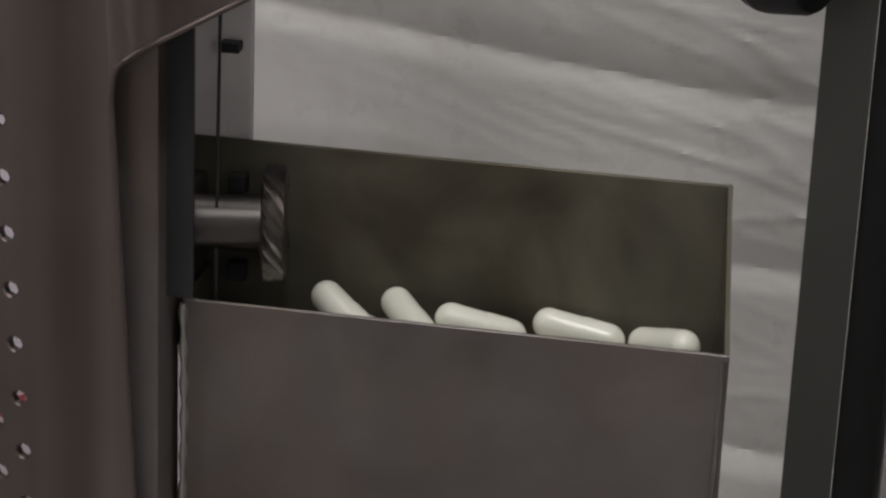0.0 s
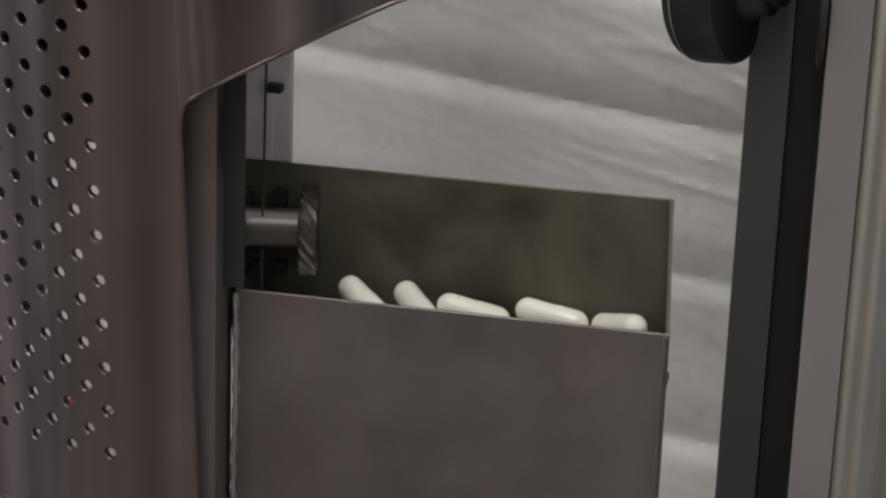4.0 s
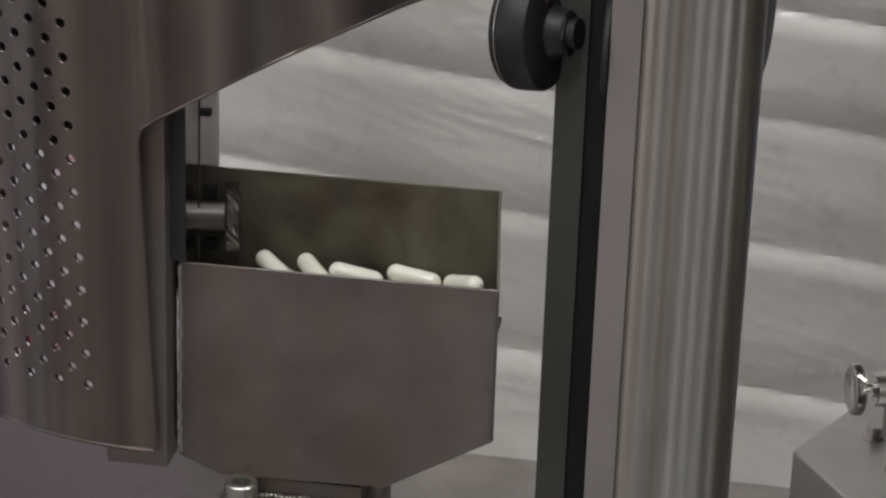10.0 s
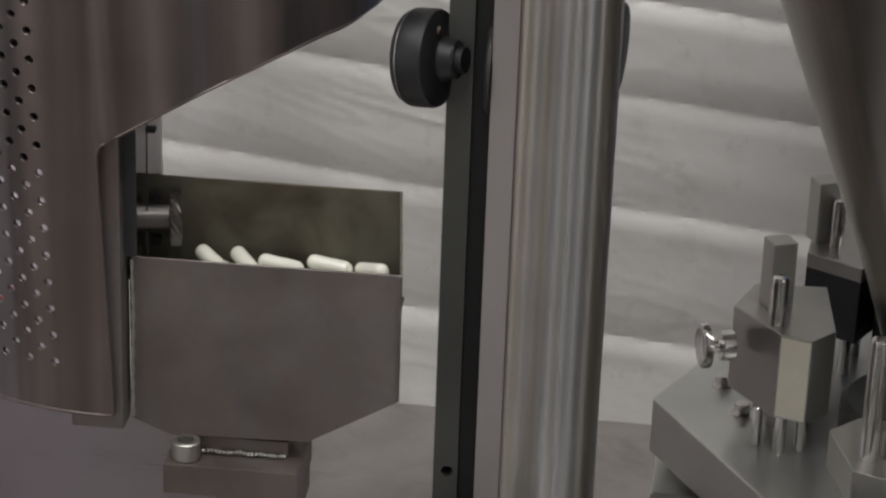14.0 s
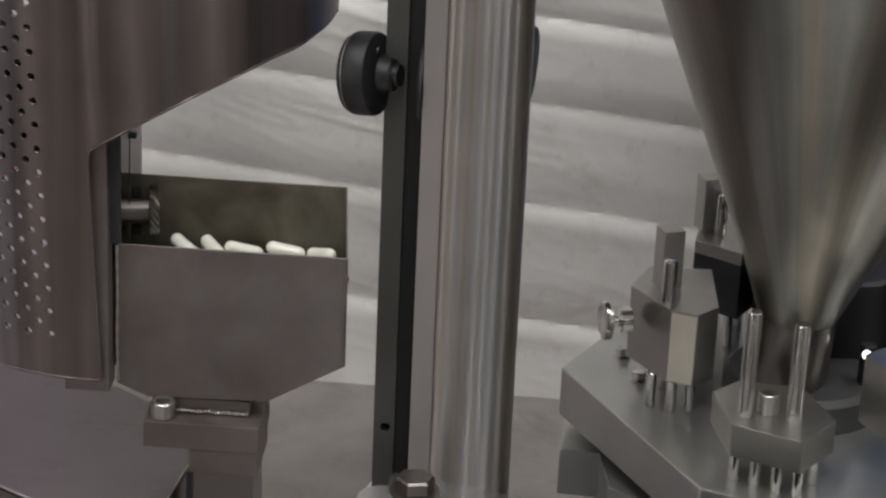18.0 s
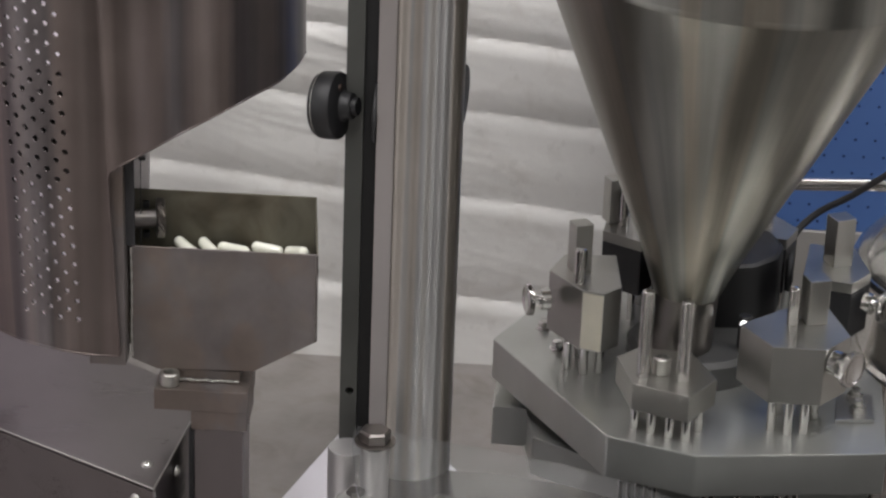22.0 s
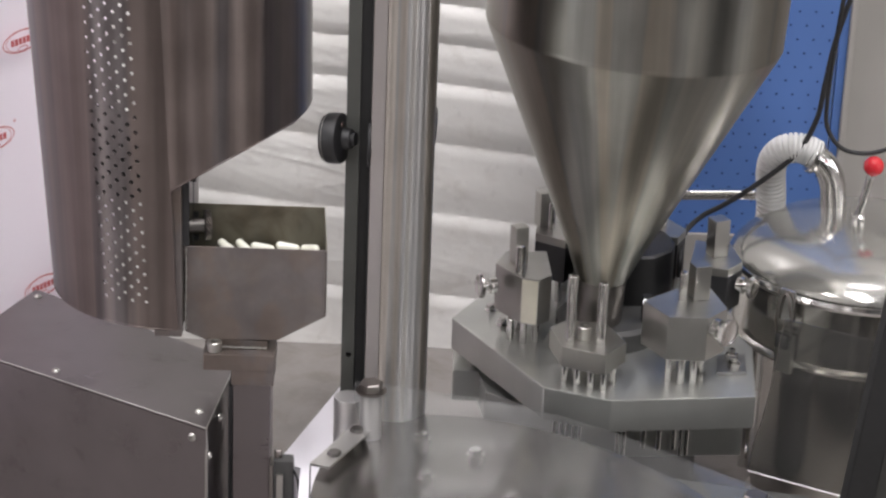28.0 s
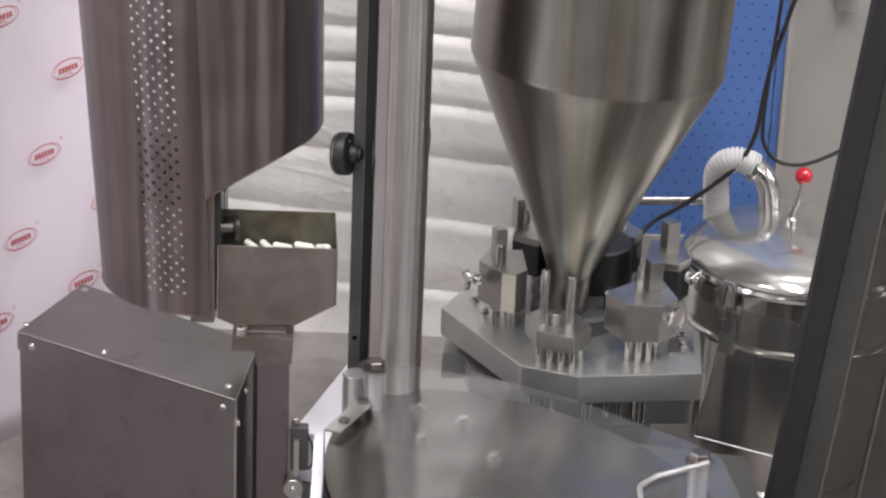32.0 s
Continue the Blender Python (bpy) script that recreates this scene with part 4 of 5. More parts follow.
def clamp_knob(place, way, stem, label):
    ob = thing("clamp_knob", label, "knob", "clamping knobs on the bar")
    prof = [(0.0002, 0.0), (0.0195, 0.0), (0.0212, 0.0006), (0.0222, 0.002), (0.0222, 0.0034), (0.0232, 0.0042), (0.0235, 0.006), (0.0235, 0.015), (0.0228, 0.0165), (0.0205, 0.0175), (0.011, 0.0195), (0.0095, 0.022), (0.009, 0.026), (0.0002, 0.026)]
    part("grip", moved(lathe(prof, None, 56), aim(place, way)), BLACK_PLASTIC, ob)
    part("rim_ring", moved(lathe([(0.0223, 0.0030), (0.0229, 0.0033), (0.0229, 0.0037), (0.0223, 0.004)], None, 56, False), aim(place, way)), STEEL_BLOCK, ob, "thin grey rim line")
    w = Vector(way).normalized()
    part("stem", moved(lathe([(0.0062, 0), (0.0062, stem)], None, 24), aim(Vector(place) + w * 0.026, way)), BLACK_PLASTIC, ob)
    part("nut", moved(lathe([(0.0088, 0), (0.0092, 0.0008), (0.0092, 0.005), (0.0086, 0.006)], None, 6), aim(Vector(place) + w * 0.0205, way)), BLACK_PLASTIC, ob, "black hexagon nut")
    side = w.cross(Vector((0, 0, 1))).normalized()
    for s in (-1, 1):
        p = Vector(place) + w * 0.0176 + side * (0.004 * s) + Vector((0, 0, 0.0145 * s))
        part("screw", moved(lathe([(0.0026, 0), (0.0024, 0.0012), (0.0002, 0.0014)], None, 14), aim(p, way)), COPPER, ob, "small dull copper screw head")
    return ob


clamp_knob((0.1245, 0.0440, 0.5040), (0.93, -0.30, 0.10), 0.004, "black round clamping knob screwed to the dark bar")
clamp_knob((0.2255, 0.0640, 0.5080), (-0.97, 0.10, 0.03), 0.004, "black round clamping knob half hidden behind the column")

# ---- deck, cover, clear guard ----
ob = thing("machine_deck", "white painted machine deck with a bright edge", "deck")
DECK = [(0.1105, -0.55), (0.1105, -0.007), (0.0845, -0.002), (0.149, 0.204), (0.170, 0.206), (0.232, 0.105), (0.285, 0.035), (0.285, -0.55)]
part("deck_plate", prism(DECK, 0.180, 0.190, 0.0012), WHITE_DECK, ob)
part("deck_body", prism([(x * 0.985 + 0.006, y * 0.985 - 0.003) for x, y in DECK], 0.0, 0.1798, 0), WHITE_DECK, ob)

ob = thing("machine_plinth", "dark grey plinth beside the white machine deck", "plinth")
part("plinth_body", prism([(0.2865, -0.55), (0.2865, 0.03), (0.36, 0.02), (0.59, -0.03), (0.59, -0.55)], 0.0, 0.189, 0.002), FACE_DARK, ob)


def cover_disc():
    ob = thing("station_cover", "large rounded brushed steel cover sheet with hexagon bolts", "cover plate")
    edge = [(0.474 - 0.35 * math.cos(radians(a)), -0.16 + 0.35 * math.sin(radians(a))) for a in range(-40, 27, 3)]
    edge += [(0.172, 0.021), (0.20, 0.026), (0.26, 0.024), (0.31, 0.012), (0.36, -0.012), (0.41, -0.05), (0.46, -0.10), (0.50, -0.155), (0.525, -0.21), (0.535, -0.27), (0.535, -0.385)]
    part("disc", prism(edge, 0.2275, 0.235, 0.001), STEEL_COVER, ob, "brushed cover sheet with a rounded edge")
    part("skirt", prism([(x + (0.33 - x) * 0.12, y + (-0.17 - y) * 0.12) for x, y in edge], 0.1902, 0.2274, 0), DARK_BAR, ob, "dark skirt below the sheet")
    for x, y in ((0.222, -0.029), (0.272, -0.058), (0.226, -0.1055), (0.303, -0.144)):
        hex_bolt(ob, Matrix.Translation((x, y, 0.235)), 0.0066, 0.0055, 0.0012)
    return ob


cover_disc()


def clear_guard():
    ob = thing("clear_guard", "clear acrylic guard sheet bolted on round standoffs", "guard")
    out = [(0.160, -0.004), (0.172, -0.0045), (0.193, -0.013), (0.253, -0.028), (0.307, -0.045), (0.347, -0.065), (0.386, -0.089), (0.424, -0.118), (0.460, -0.1485), (0.505, -0.184), (0.532, -0.22), (0.54, -0.30), (0.54, -0.52), (0.19, -0.52), (0.189, -0.34), (0.186, -0.236), (0.176, -0.1416), (0.1645, -0.0846), (0.1585, -0.0326), (0.158, -0.012)]
    g = part("sheet", prism(out, 0.2805, 0.2835, 0.0003), ACRYLIC, ob, "clear acrylic sheet", False)
    g.visible_shadow = False
    for x, y in ((0.174, -0.0260), (0.508, -0.2250)):
        part("standoff", lathe([(0.0098, 0.1922), (0.0103, 0.193), (0.0103, 0.2795), (0.0098, 0.2803)], Matrix.Translation((x, y, 0)), 40), STEEL_SATIN, ob)
        hex_bolt(ob, Matrix.Translation((x, y, 0.2836)), 0.0112, 0.0085, 0.0012, STEEL_WORN)
    return ob


clear_guard()
ob = thing("edge_bracket", "bright folded steel angle bracket with two bolts", "bracket")
BR = [(0.1216, -0.104), (0.1397, -0.110), (0.1759, -0.032), (0.1585, -0.0224)]
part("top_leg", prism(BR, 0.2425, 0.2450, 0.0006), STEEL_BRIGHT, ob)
# the bracket's downturned side, coloured dark for the shade on it
part("side_leg", prism([(0.1215, -0.1045), (0.1227, -0.1050), (0.1250, -0.17), (0.1250, -0.52), (0.1235, -0.52), (0.1238, -0.17)], 0.1903, 0.2440, 0.0002), DARK_BAR, ob, "folded side leg with its shade coloured in")
part("support", prism([(0.150, -0.03), (0.166, -0.036), (0.160, -0.048), (0.145, -0.045)], 0.1902, 0.2424, 0.001), STEEL_BLOCK, ob)
for x, y in ((0.143, -0.086), (0.162, -0.037)):
    hex_bolt(ob, Matrix.Translation((x, y, 0.2450)), 0.0066, 0.004, 0.0, BOLT_DULL)
ob = thing("round_standoff", "short polished round steel standoff on the deck", "standoff")
part("shaft", lathe([(0.0135, 0.1902), (0.014, 0.191), (0.014, 0.261), (0.0135, 0.262)], Matrix.Translation((0.1530, 0.002, 0)), 40), STEEL_SATIN, ob)
ob = thing("guard_edging", "thin bright curved edging on the clear guard", "edging")
part("plate", tube([(0.4395, -0.345, 0.2868), (0.4400, -0.302, 0.2868), (0.4460, -0.2892, 0.2868), (0.4597, -0.2733, 0.2868), (0.4712, -0.2668, 0.2868), (0.5151, -0.2406, 0.2868)], 0.0030, 12, 6), STEEL_SATIN, ob)

# ---- dosing turret ----
ZP = 0.243


def turret_plates():
    ob = thing("dosing_plate", "thick grey alloy plate with cut corners on the dosing station", "machine plate")
    top = [(0.2505, 0.2487), (0.339, 0.0885), (0.404, 0.064), (0.546, 0.0835), (0.556, 0.20), (0.515, 0.31), (0.42, 0.40), (0.31, 0.37)]
    part("plate", prism(top, 0.2085, ZP, 0.0018), ALLOY, ob)
    for x, y in ((0.2910, 0.272), (0.3020, 0.236), (0.30, 0.33)):
        hex_bolt(ob, Matrix.Translation((x, y, ZP)), 0.0048, 0.006, 0.001)
    part("mount_plate", prism([(0.512, 0.128), (0.542, 0.132), (0.545, 0.175), (0.518, 0.172)], ZP + 0.0002, ZP + 0.0035, 0.0005), STEEL_PLATE, ob)
    for y in (0.141, 0.162):
        part("nut", lathe([(0.0062, 0), (0.0066, 0.0006), (0.0066, 0.0056), (0.006, 0.0064), (0.0036, 0.0064), (0.0036, 0.011), (0.0002, 0.011)], Matrix.Translation((0.530, y, ZP + 0.0036)), 6), STEEL_PIN, ob)
    low = thing("lower_ring_plate", "lower grey alloy plate under the dosing plate", "machine plate")
    part("plate", prism([(0.2528, 0.2157), (0.281, 0.217), (0.285, 0.168), (0.35, 0.125), (0.42, 0.098), (0.54, 0.11), (0.545, 0.2), (0.50, 0.34), (0.36, 0.38), (0.255, 0.30)], 0.165, 0.198, 0.0018), ALLOY, low)
    part("pedestal", lathe([(0.10, 0.0135), (0.10, 0.1648)], Matrix.Translation((0.41, 0.235, 0)), 64), DARK_BAR, low, "dark round pedestal")
    for x, y in ((0.275, 0.245), (0.345, 0.135), (0.52, 0.125), (0.45, 0.33)):
        part("guide_post", lathe(rod(0.0075, 0.0101), Matrix.Translation((x, y, 0.1982)), 24), STEEL_PIN, low)
    for k in range(9):
        x = 0.352 + 0.0062 * k + (0.03 if k > 4 else 0) + (0.05 if k > 6 else 0)
        y = 0.094 - (0.40 * (x - 0.352) if x < 0.405 else 0.021 - 0.12 * (x - 0.405))
        part("tamping_pin", lathe(rod(0.0022, 0.030, c=0.0004), Matrix.Translation((x, y, 0.178)), 14), STEEL_PIN, ob, "thin bright pin under the plate")
    for x, y in ((0.440, 0.094), (0.455, 0.092), (0.470, 0.094)):
        part("tamping_pin", lathe(rod(0.0030, 0.030, c=0.0004), Matrix.Translation((x, y, 0.178)), 14), STEEL_PIN, ob, "thin bright pin under the plate")
    for x, y in ((0.4225, 0.090), (0.506, 0.100)):
        hex_bolt(low, Matrix.Translation((x, y + 0.016, 0.1981)), 0.0058, 0.006, 0.001, STEEL_WORN)
    part("washer", lathe([(0.0135, 0), (0.0135, 0.002), (0.0002, 0.0022)], Matrix.Translation((0.52, 0.125, 0.1981)), 28), BLACK_PLASTIC, low, "black washer round the guide post")
    return ob


turret_plates()


def thumb_screw(parent, place, way, big=1.0):
    w = Vector(way).normalized()
    part("collar", moved(lathe([(0.0068 * big, 0), (0.0074 * big, 0.0006), (0.0074 * big, 0.0075), (0.0068 * big, 0.008)], None, 28), aim(place, w)), STEEL_PIN, parent)
    part("spindle", moved(lathe([(0.0034 * big, 0), (0.0034 * big, 0.0065)], None, 18), aim(Vector(place) + w * 0.0081, w)), STEEL_PIN, parent)
    part("thumb_screw", moved(knurled(0.0108 * big, 0.0052, 3, 26), aim(Vector(place) + w * 0.0142, w)), STEEL_PIN, parent, "knurled thumb screw")


def dosing_block(outline, z0, z1, feet, posts, squares, screw, label, dark=False):
    ob = thing("dosing_block", label, "machine block", "dosing blocks round the hopper")
    # shade is coloured into the sides; the top plate keeps the steel colour
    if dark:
        part("block", prism(outline, z0, z1 - 0.0092, 0.0009), BLOCK_SHADE, ob, "block body coloured dark for shade")
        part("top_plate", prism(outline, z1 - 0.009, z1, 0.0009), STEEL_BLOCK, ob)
    else:
        part("block", prism(outline, z0, z1, 0.0009), STEEL_BLOCK, ob)
    for x, y in feet:
        part("leg", lathe(rod(0.0036, z0 - ZP - 0.0004, c=0.0004), Matrix.Translation((x, y, ZP + 0.0002)), 18), STEEL_PIN, ob)
    for x, y, r, h in posts:
        part("guide_rod", lathe([(r - 0.0006, 0), (r, 0.0002), (r, h - r * 0.5), (r * 0.86, h - r * 0.18), (r * 0.5, h), (0.0002, h)], Matrix.Translation((x, y, z1 + 0.0001)), 24), STEEL_PIN, ob)
    for x, y, s, h in squares:
        part("square_post", moved(box(-s, s, -s, s, 0, h, 0.0008), pose(x, y, z1 + 0.0001, 0, 0, 24)), STEEL_BLOCK, ob)
    if screw:
        thumb_screw(ob, *screw)
    return ob


A_ = [(0.3175, 0.186), (0.3345, 0.1805), (0.348, 0.196), (0.345, 0.258), (0.304, 0.256), (0.292, 0.222)]
dosing_block(A_, 0.267, 0.317, [(0.309, 0.200), (0.322, 0.192), (0.334, 0.196), (0.318, 0.225), (0.336, 0.23)], [(0.3155, 0.200, 0.0046, 0.029)], [(0.3150, 0.226, 0.0072, 0.040)], ((0.2932, 0.206, 0.300), (-1, -0.28, 0), 1.15), "faceted steel dosing block with a thumb screw and guide posts")
ob = bpy.data.objects["dosing_block"]
# cream plate that paints the bright reflection on this facet
part("facet", prism([(0.3180, 0.1848), (0.3338, 0.1797), (0.3340, 0.1805), (0.3182, 0.1856)], 0.2685, 0.3155, 0), FACET_REFLECTION, ob, "facet coloured cream for a bright reflection", False)
C_ = [(0.3552, 0.092), (0.3968, 0.074), (0.4188, 0.1065), (0.402, 0.150), (0.362, 0.155), (0.3447, 0.137)]
ob = dosing_block(C_, 0.2645, 0.286, [(0.360, 0.104), (0.372, 0.098), (0.385, 0.091), (0.397, 0.087), (0.407, 0.104)], [(0.3635, 0.105, 0.0050, 0.070), (0.3925, 0.100, 0.0050, 0.066)], [], None, "low steel dosing block with two tall guide rods")
socket_screw("cap_screw", Matrix.Translation((0.3775, 0.112, 0.2861)), 0.0068, 0.0135, parent=ob)
B_ = [(0.4568, 0.10), (0.4957, 0.0995), (0.5169, 0.125), (0.505, 0.175), (0.4792, 0.178), (0.4355, 0.138)]
ob = dosing_block(B_, 0.2715, 0.3174, [(0.462, 0.112), (0.474, 0.107), (0.486, 0.110), (0.470, 0.14), (0.496, 0.135)], [(0.4745, 0.143, 0.0046, 0.030)], [], ((0.5030, 0.1065, 0.305), (0.72, -0.69, 0), 1.3), "faceted steel dosing block with a large thumb screw")
part("sleeve", moved(box(-0.0085, 0.0085, -0.0085, 0.0085, 0, 0.036, 0.0014), pose(0.4905, 0.150, 0.3176, 0, 0, 18)), STEEL_BLOCK, ob, "polished square sleeve")
D_ = [(0.490, 0.232), (0.528, 0.222), (0.545, 0.245), (0.538, 0.292), (0.502, 0.30)]
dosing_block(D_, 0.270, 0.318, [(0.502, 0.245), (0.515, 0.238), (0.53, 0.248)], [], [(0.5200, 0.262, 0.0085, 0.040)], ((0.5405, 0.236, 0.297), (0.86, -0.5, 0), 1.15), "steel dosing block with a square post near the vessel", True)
E_ = [(0.335, 0.305), (0.366, 0.285), (0.386, 0.322), (0.366, 0.356), (0.34, 0.345)]
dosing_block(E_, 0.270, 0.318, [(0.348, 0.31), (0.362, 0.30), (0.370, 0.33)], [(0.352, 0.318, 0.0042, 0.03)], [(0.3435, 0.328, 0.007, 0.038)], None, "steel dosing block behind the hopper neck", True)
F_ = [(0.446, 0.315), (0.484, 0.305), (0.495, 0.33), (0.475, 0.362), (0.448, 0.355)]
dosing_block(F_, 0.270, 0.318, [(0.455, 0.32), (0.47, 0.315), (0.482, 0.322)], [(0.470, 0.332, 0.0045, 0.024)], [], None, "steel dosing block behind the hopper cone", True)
ob = thing("core_housing", "dark round housing in the middle of the turret", "housing")
part("drum", lathe([(0.052, ZP + 0.0002), (0.052, 0.262), (0.048, 0.266), (0.020, 0.268)], Matrix.Translation((0.408, 0.222, 0)), 48), DARK_BAR, ob)
part("drum", lathe([(0.052, 0.2661), (0.052, 0.318), (0.049, 0.320)], Matrix.Translation((0.428, 0.290, 0)), 12), BLACK_PLASTIC, ob, "black rear housing")

ob = thing("proximity_sensor", "small black sensor with a lit white lamp on the turret", "sensor")
part("housing", lathe(rod(0.0052, 0.030), Matrix.Translation((0.4470, 0.206, 0.2640)), 20), BLACK_PLASTIC, ob)
lamp = bmesh.new()
bmesh.ops.create_uvsphere(lamp, u_segments=16, v_segments=10, radius=0.0030)
part("lamp", moved(lamp, Matrix.Translation((0.4455, 0.1995, 0.2890))), LAMP_WHITE, ob, "small glowing white lamp")


def powder_hopper():
    ob = thing("powder_hopper", "large conical brushed steel powder hopper with a weld seam", "hopper")
    prof = [(0.0002, 0.0), (0.0255, 0.0), (0.0255, 0.050), (0.0255, 0.0505), (0.0256, 0.051), (0.0405, 0.088), (0.142, 0.307), (0.1445, 0.3135), (0.1448, 0.3155), (0.1445, 0.318), (0.1445, 0.72), (0.1425, 0.72), (0.1425, 0.315), (0.039, 0.089), (0.0245, 0.052), (0.0245, 0.0515)]
    m = Matrix.Translation((0.3940, 0.20, 0.2575)) @ pose(0, 0, 0, 0, 3.6, 0)
    part("tube", moved(lathe(prof[:4] + [(0.0002, 0.0505)], None, 48), m), STEEL_WORN, ob, "dull outlet tube")
    part("cone", moved(lathe(prof[4:8], None, 128, False), m), STEEL_HOPPER, ob, "brushed steel cone")
    part("seam", moved(lathe(prof[7:10], None, 128, False), m), STEEL_HOPPER, ob, "fine weld seam")
    part("cylinder", moved(lathe(prof[9:], None, 128, False), m), STEEL_HOPPER, ob, "brushed steel cylinder")
    part("outlet_foot", lathe([(0.024, 0.2350), (0.024, 0.2572), (0.0002, 0.2574)], Matrix.Translation((0.3940, 0.20, 0)), 32), STEEL_BLOCK, ob)
    return ob


powder_hopper()


# ---- vacuum vessel with hose and lever ----
VX, VY, VR, VZ = 0.679, 0.3156, 0.144, 0.294


def vacuum_vessel():
    ob = thing("vacuum_vessel", "mirror-polished steel vacuum vessel with a domed clamped lid", "vessel")
    at = Matrix.Translation((VX, VY, 0))
    pot, neck = VR - 0.008, 0.100
    part("collar", lathe([(neck + 0.002, VZ - 0.082), (pot, VZ - 0.0835), (pot + 0.0045, VZ - 0.081), (pot + 0.0055, VZ - 0.0785), (pot + 0.0045, VZ - 0.076), (pot, VZ - 0.0735), (pot, VZ - 0.010)], at, 128), STEEL_POT, ob, "mirror-polished collar with a rolled bead")
    part("pot", lathe([(neck + 0.003, 0.0), (neck + 0.005, 0.004), (neck + 0.005, 0.010), (neck, 0.014), (neck, VZ - 0.083)], at, 128), STEEL_POT, ob, "polished steel pot")
    part("rim_ring", lathe([(pot - 0.002, VZ - 0.0098), (VR - 0.001, VZ - 0.008), (VR + 0.0008, VZ - 0.004), (VR - 0.001, VZ), (VR - 0.014, VZ + 0.001)], at, 128, False), STEEL_POLISHED, ob)
    dome = [(VR - 0.004, 0.0012)] + [((VR - 0.005) * r, 0.003 + 0.039 * (1 - r ** 2.5) ** 0.72) for r in (0.998, 0.99, 0.975, 0.95, 0.92, 0.88, 0.83, 0.77, 0.7, 0.62, 0.53, 0.43, 0.32, 0.2, 0.1)] + [(0.0002, 0.042)]
    part("lid", lathe([(r, VZ + h) for r, h in dome], at, 128, False), STEEL_LID, ob, "domed mirror-polished lid")
    for a in (228, 348, 108):
        c, s = math.cos(radians(a)), math.sin(radians(a))
        m = Matrix.Translation((VX + (VR - 0.004) * c, VY + (VR - 0.004) * s, VZ)) @ pose(0, 0, 0, 0, 0, a - 90)
        cl = part("clamp", moved(box(-0.010, 0.010, -0.002, 0.0045, -0.088, -0.046, 0.001), m), STEEL_BLOCK, ob, "steel over-centre clamp")
        part("clamp_plate", moved(box(-0.0095, 0.0095, 0.0, 0.006, -0.030, 0.004, 0.0015), m), STEEL_POLISHED, cl)
        part("clamp_latch", moved(box(-0.0075, 0.0075, 0.0046, 0.0105, -0.060, -0.044, 0.002), m), DARK_BAR, cl, "dark latch tongue")
        part("clamp_loop", moved(tube([(-0.0085, 0.005, -0.050), (-0.009, 0.0085, -0.030), (-0.006, 0.010, -0.008), (0, 0.0085, 0.001), (0.006, 0.010, -0.008), (0.009, 0.0085, -0.030), (0.0085, 0.005, -0.050)], 0.0015, 8, 6), m), STEEL_WORN, cl)
    part("nozzle", lathe([(0.011, 0), (0.0115, 0.0006), (0.0115, 0.007), (0.0085, 0.009), (0.0085, 0.012), (0.0002, 0.0125)], Matrix.Translation((VX + 0.040, VY - 0.005, VZ + 0.0385)), 28), STEEL_POLISHED, ob, "small round fitting on the lid")
    ex, ey = 0.6455, 0.360
    part("elbow", tube([(ex, ey, VZ + 0.012), (ex, ey, VZ + 0.040), (ex - 0.003, ey, 0.358), (ex - 0.011, ey - 0.001, 0.376), (ex - 0.023, ey - 0.001, 0.3865), (ex - 0.031, ey - 0.001, 0.390)], 0.0140, 32, 10), STEEL_POLISHED, ob, "polished pipe elbow")
    part("hose_clamp", moved(lathe([(0.0172, 0), (0.0178, 0.001), (0.0178, 0.007), (0.0172, 0.008)], None, 40), aim((ex - 0.021, ey - 0.001, 0.385), (-0.9, 0, 0.40))), STEEL_PIN, ob)
    return ob


vacuum_vessel()
ob = thing("ball_lever", "chrome lever with a glossy red ball on the lid", "lever")
LB = (0.6535, 0.300)
part("boss", lathe([(0.0064, 0), (0.0064, 0.006), (0.0078, 0.0065), (0.0078, 0.019), (0.0066, 0.020)], Matrix.Translation((*LB, VZ + 0.0330)), 28), STEEL_POLISHED, ob)
part("shaft", tube([(LB[0], LB[1], VZ + 0.0525), (LB[0] + 0.004, LB[1], 0.366), (LB[0] + 0.009, LB[1], 0.392)], 0.0042, 16, 4), STEEL_PIN, ob)
ball = bmesh.new()
bmesh.ops.create_uvsphere(ball, u_segments=32, v_segments=20, radius=0.0108)
part("ball", moved(ball, Matrix.Translation((LB[0] + 0.0105, LB[1], 0.4005))), RED_BALL, ob, "glossy red ball grip")
ob = thing("corrugated_hose", "white corrugated plastic suction hose", "hose")
part("hose_wall", tube([(0.578, 0.392, 0.284), (0.578, 0.390, 0.304), (0.577, 0.387, 0.324), (0.5745, 0.382, 0.344), (0.572, 0.376, 0.362), (0.573, 0.370, 0.379), (0.581, 0.364, 0.3915), (0.593, 0.361, 0.396), (0.605, 0.3595, 0.3945), (0.6165, 0.359, 0.389)], lambda u: 0.0160 - 0.0032 * max(0.0, math.cos(u * 2 * math.pi * 30)) ** 2, 24, 40), HOSE_WHITE, ob)
part("hose_tail", tube([(0.578, 0.392, 0.2835), (0.575, 0.41, 0.20), (0.56, 0.45, 0.08), (0.55, 0.50, 0.016)], 0.0155, 20, 10), HOSE_WHITE, ob)
ob = thing("cross_pipe", "thin horizontal steel pipe", "pipe")
part("pipe", tube([(0.43, 0.40, 0.322), (0.50, 0.40, 0.325), (0.552, 0.398, 0.327), (0.562, 0.40, 0.318), (0.564, 0.40, 0.25), (0.564, 0.40, 0.0)], 0.0058, 16, 8), STEEL_PIN, ob)


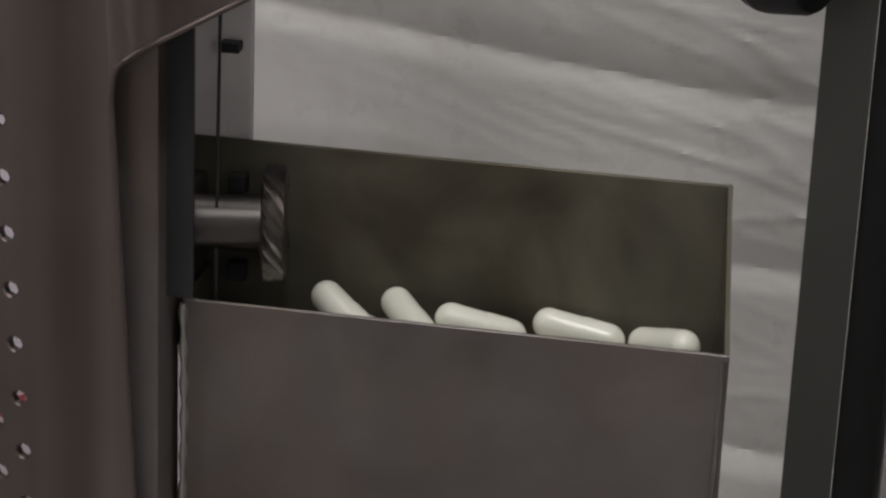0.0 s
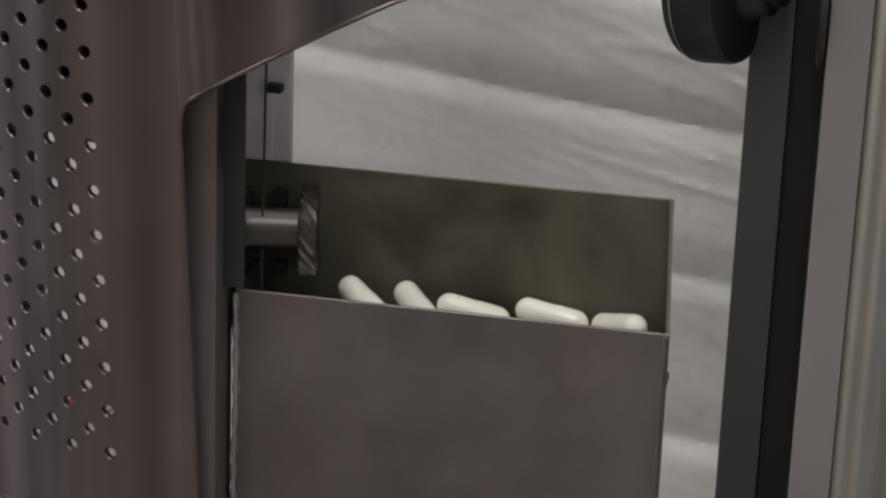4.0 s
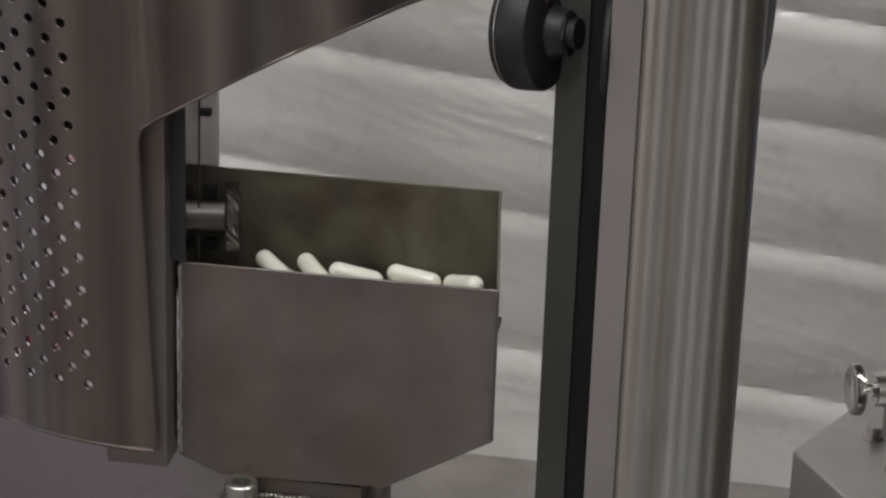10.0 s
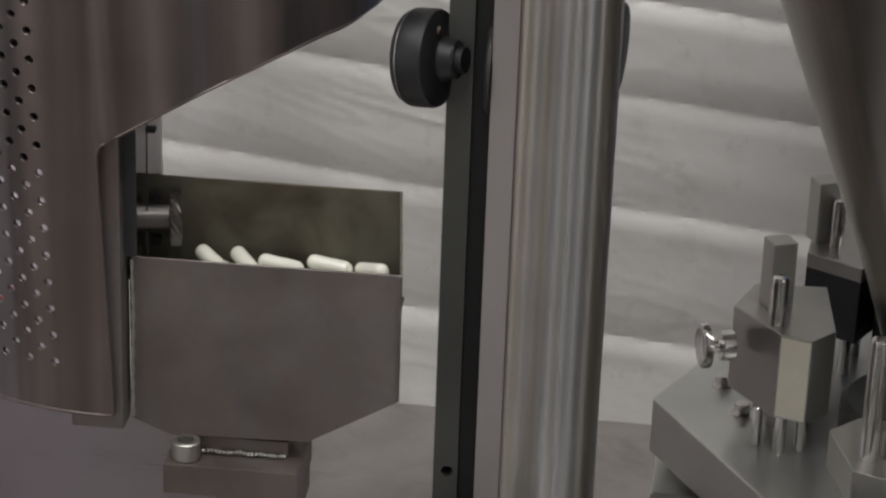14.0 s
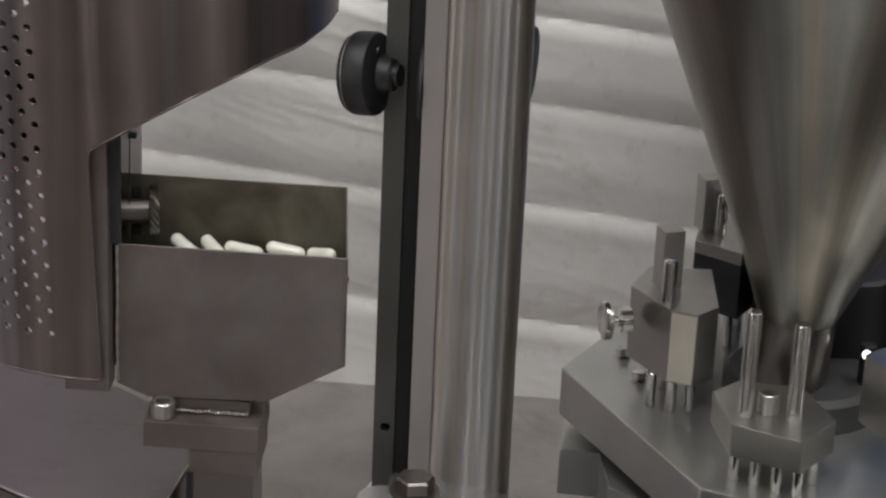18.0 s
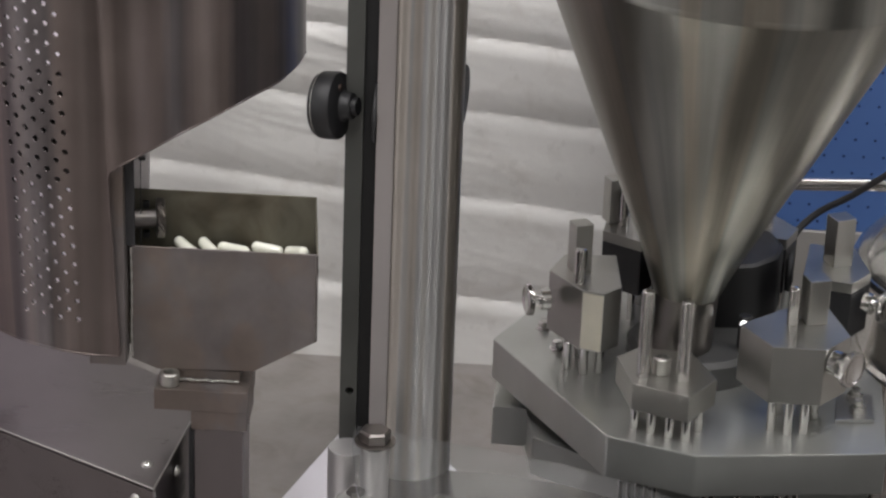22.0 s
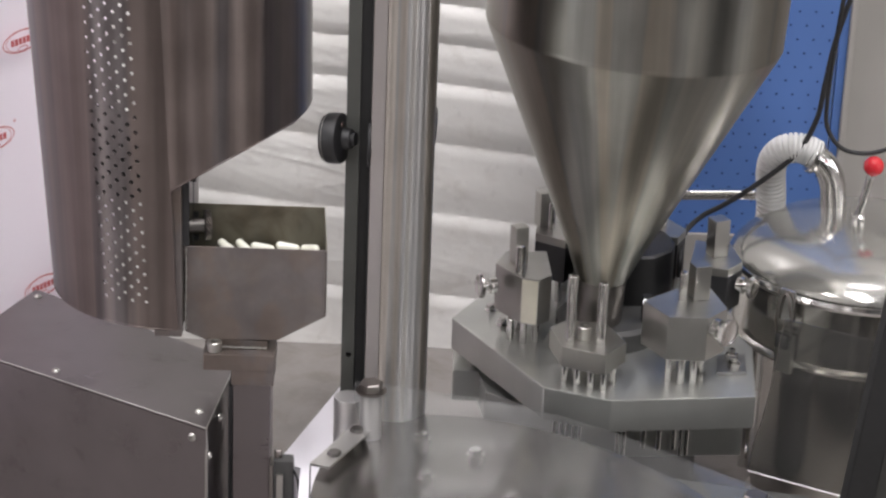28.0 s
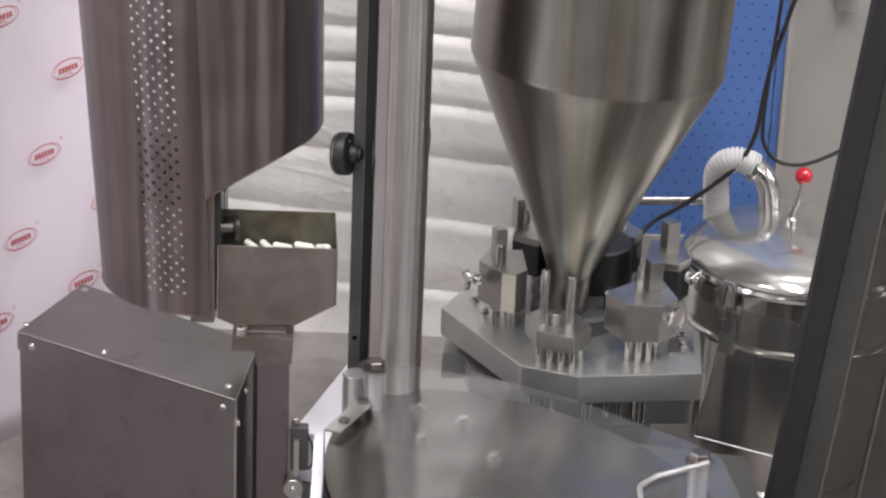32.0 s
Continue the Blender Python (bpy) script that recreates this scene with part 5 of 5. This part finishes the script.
# ---- cables ----
ob = thing("sensor_cable", "black sensor cable looping up from the turret", "cable")
part("sheath", tube([(0.4685, 0.296, 0.268), (0.469, 0.30, 0.290), (0.474, 0.335, 0.302), (0.493, 0.35, 0.318), (0.521, 0.35, 0.336), (0.560, 0.35, 0.366), (0.590, 0.35, 0.396), (0.6065, 0.35, 0.434), (0.6115, 0.35, 0.475), (0.6180, 0.35, 0.520), (0.6345, 0.35, 0.588), (0.66, 0.35, 0.70), (0.66, 0.38, 0.95)], 0.0029, 12, 8), RUBBER, ob)
part("plug", lathe([(0.0042, 0), (0.0042, 0.024), (0.003, 0.028)], Matrix.Translation((0.4685, 0.296, 0.2431)), 16), HOSE_WHITE, ob, "pale cable plug")
ob = thing("hanging_cable", "dark grey cable hanging in a loop", "cable")
part("sheath", tube([(0.62, 0.30, 0.95), (0.617, 0.30, 0.70), (0.6150, 0.30, 0.615), (0.6085, 0.30, 0.520), (0.6065, 0.30, 0.465), (0.610, 0.30, 0.439), (0.627, 0.30, 0.4185), (0.655, 0.30, 0.4145), (0.685, 0.30, 0.425), (0.712, 0.30, 0.443), (0.753, 0.30, 0.489), (0.80, 0.30, 0.60)], 0.0024, 12, 8), RUBBER, ob)

# ---- guard frame ----
ob = thing("guard_frame_post", "dark grey slanted post of the machine guard frame", "post")


def slanted(x0, x1, y0, y1, material, name, label=""):
    bm = bmesh.new()
    k = 0.104
    lo, hi = 0.0, 1.2
    vs = []
    for z in (lo, hi):
        s = 0.6298 + k * (z - 0.33)
        vs.append([bm.verts.new((s + x, y, z)) for x, y in ((x0, y0), (x1, y0), (x1, y1), (x0, y1))])
    fs = [bm.faces.new(vs[0][::-1]), bm.faces.new(vs[1])] + [bm.faces.new((vs[0][i], vs[0][(i + 1) % 4], vs[1][(i + 1) % 4], vs[1][i])) for i in range(4)]
    bmesh.ops.bevel(bm, geom=list({e for f in fs for e in f.edges}), offset=0.001, segments=2, affect="EDGES")
    return part(name, bm, material, ob, label)


slanted(0.0, 0.0262, -0.065, -0.04, POST_DARK, "post_body")
slanted(0.0264, 0.0550, -0.060, -0.045, FACE_DARK, "post_face", "lighter grey profile face")
slanted(0.0552, 0.0585, -0.060, -0.045, STEEL_WORN, "pane_edge", "thin bright pane edge strip")
g = slanted(0.0588, 0.22, -0.056, -0.052, PANE_SMOKE, "pane", "clear door pane")
g.visible_shadow = False
ob = thing("side_guard", "clear acrylic side guard sheet leaning beside the dark post", "guard")
bm = bmesh.new()
lean = [(0.1905, 0.0), (0.215, 0.0025), (0.245, 0.0095), (0.275, 0.0140), (0.310, 0.0178), (0.350, 0.0220)]
rings = [[bm.verts.new((x + dx, y, z)) for x, y in ((0.5370, 0.0160), (0.6300, -0.0365), (0.6288, -0.0386), (0.5358, 0.0139))] for z, dx in lean]
for p, q in zip(rings, rings[1:]):
    for k in range(4):
        bm.faces.new((p[k], p[(k + 1) % 4], q[(k + 1) % 4], q[k]))
bm.faces.new(rings[0][::-1])
bm.faces.new(rings[-1])
part("sheet", bm, ACRYLIC_GREY, ob, "clear acrylic sheet", False).visible_shadow = False
part("edge_strip", tube([(0.5358, 0.0136, 0.1912), (0.58, -0.0113, 0.1912), (0.6288, -0.0389, 0.1912)], 0.0007, 8, 4), STEEL_SATIN, ob, "pale lower edge of the sheet")
part("edge_strip", tube([(0.5355 + dx, 0.0150, z) for z, dx in lean], 0.0005, 8, 6), STEEL_WORN, ob, "pale upright edge of the sheet")
ob = bpy.data.objects["guard_frame_post"]
slanted(0.098, 0.101, -0.0605, -0.0565, STEEL_WORN, "handle_strip", "bright upright strip on the pane")
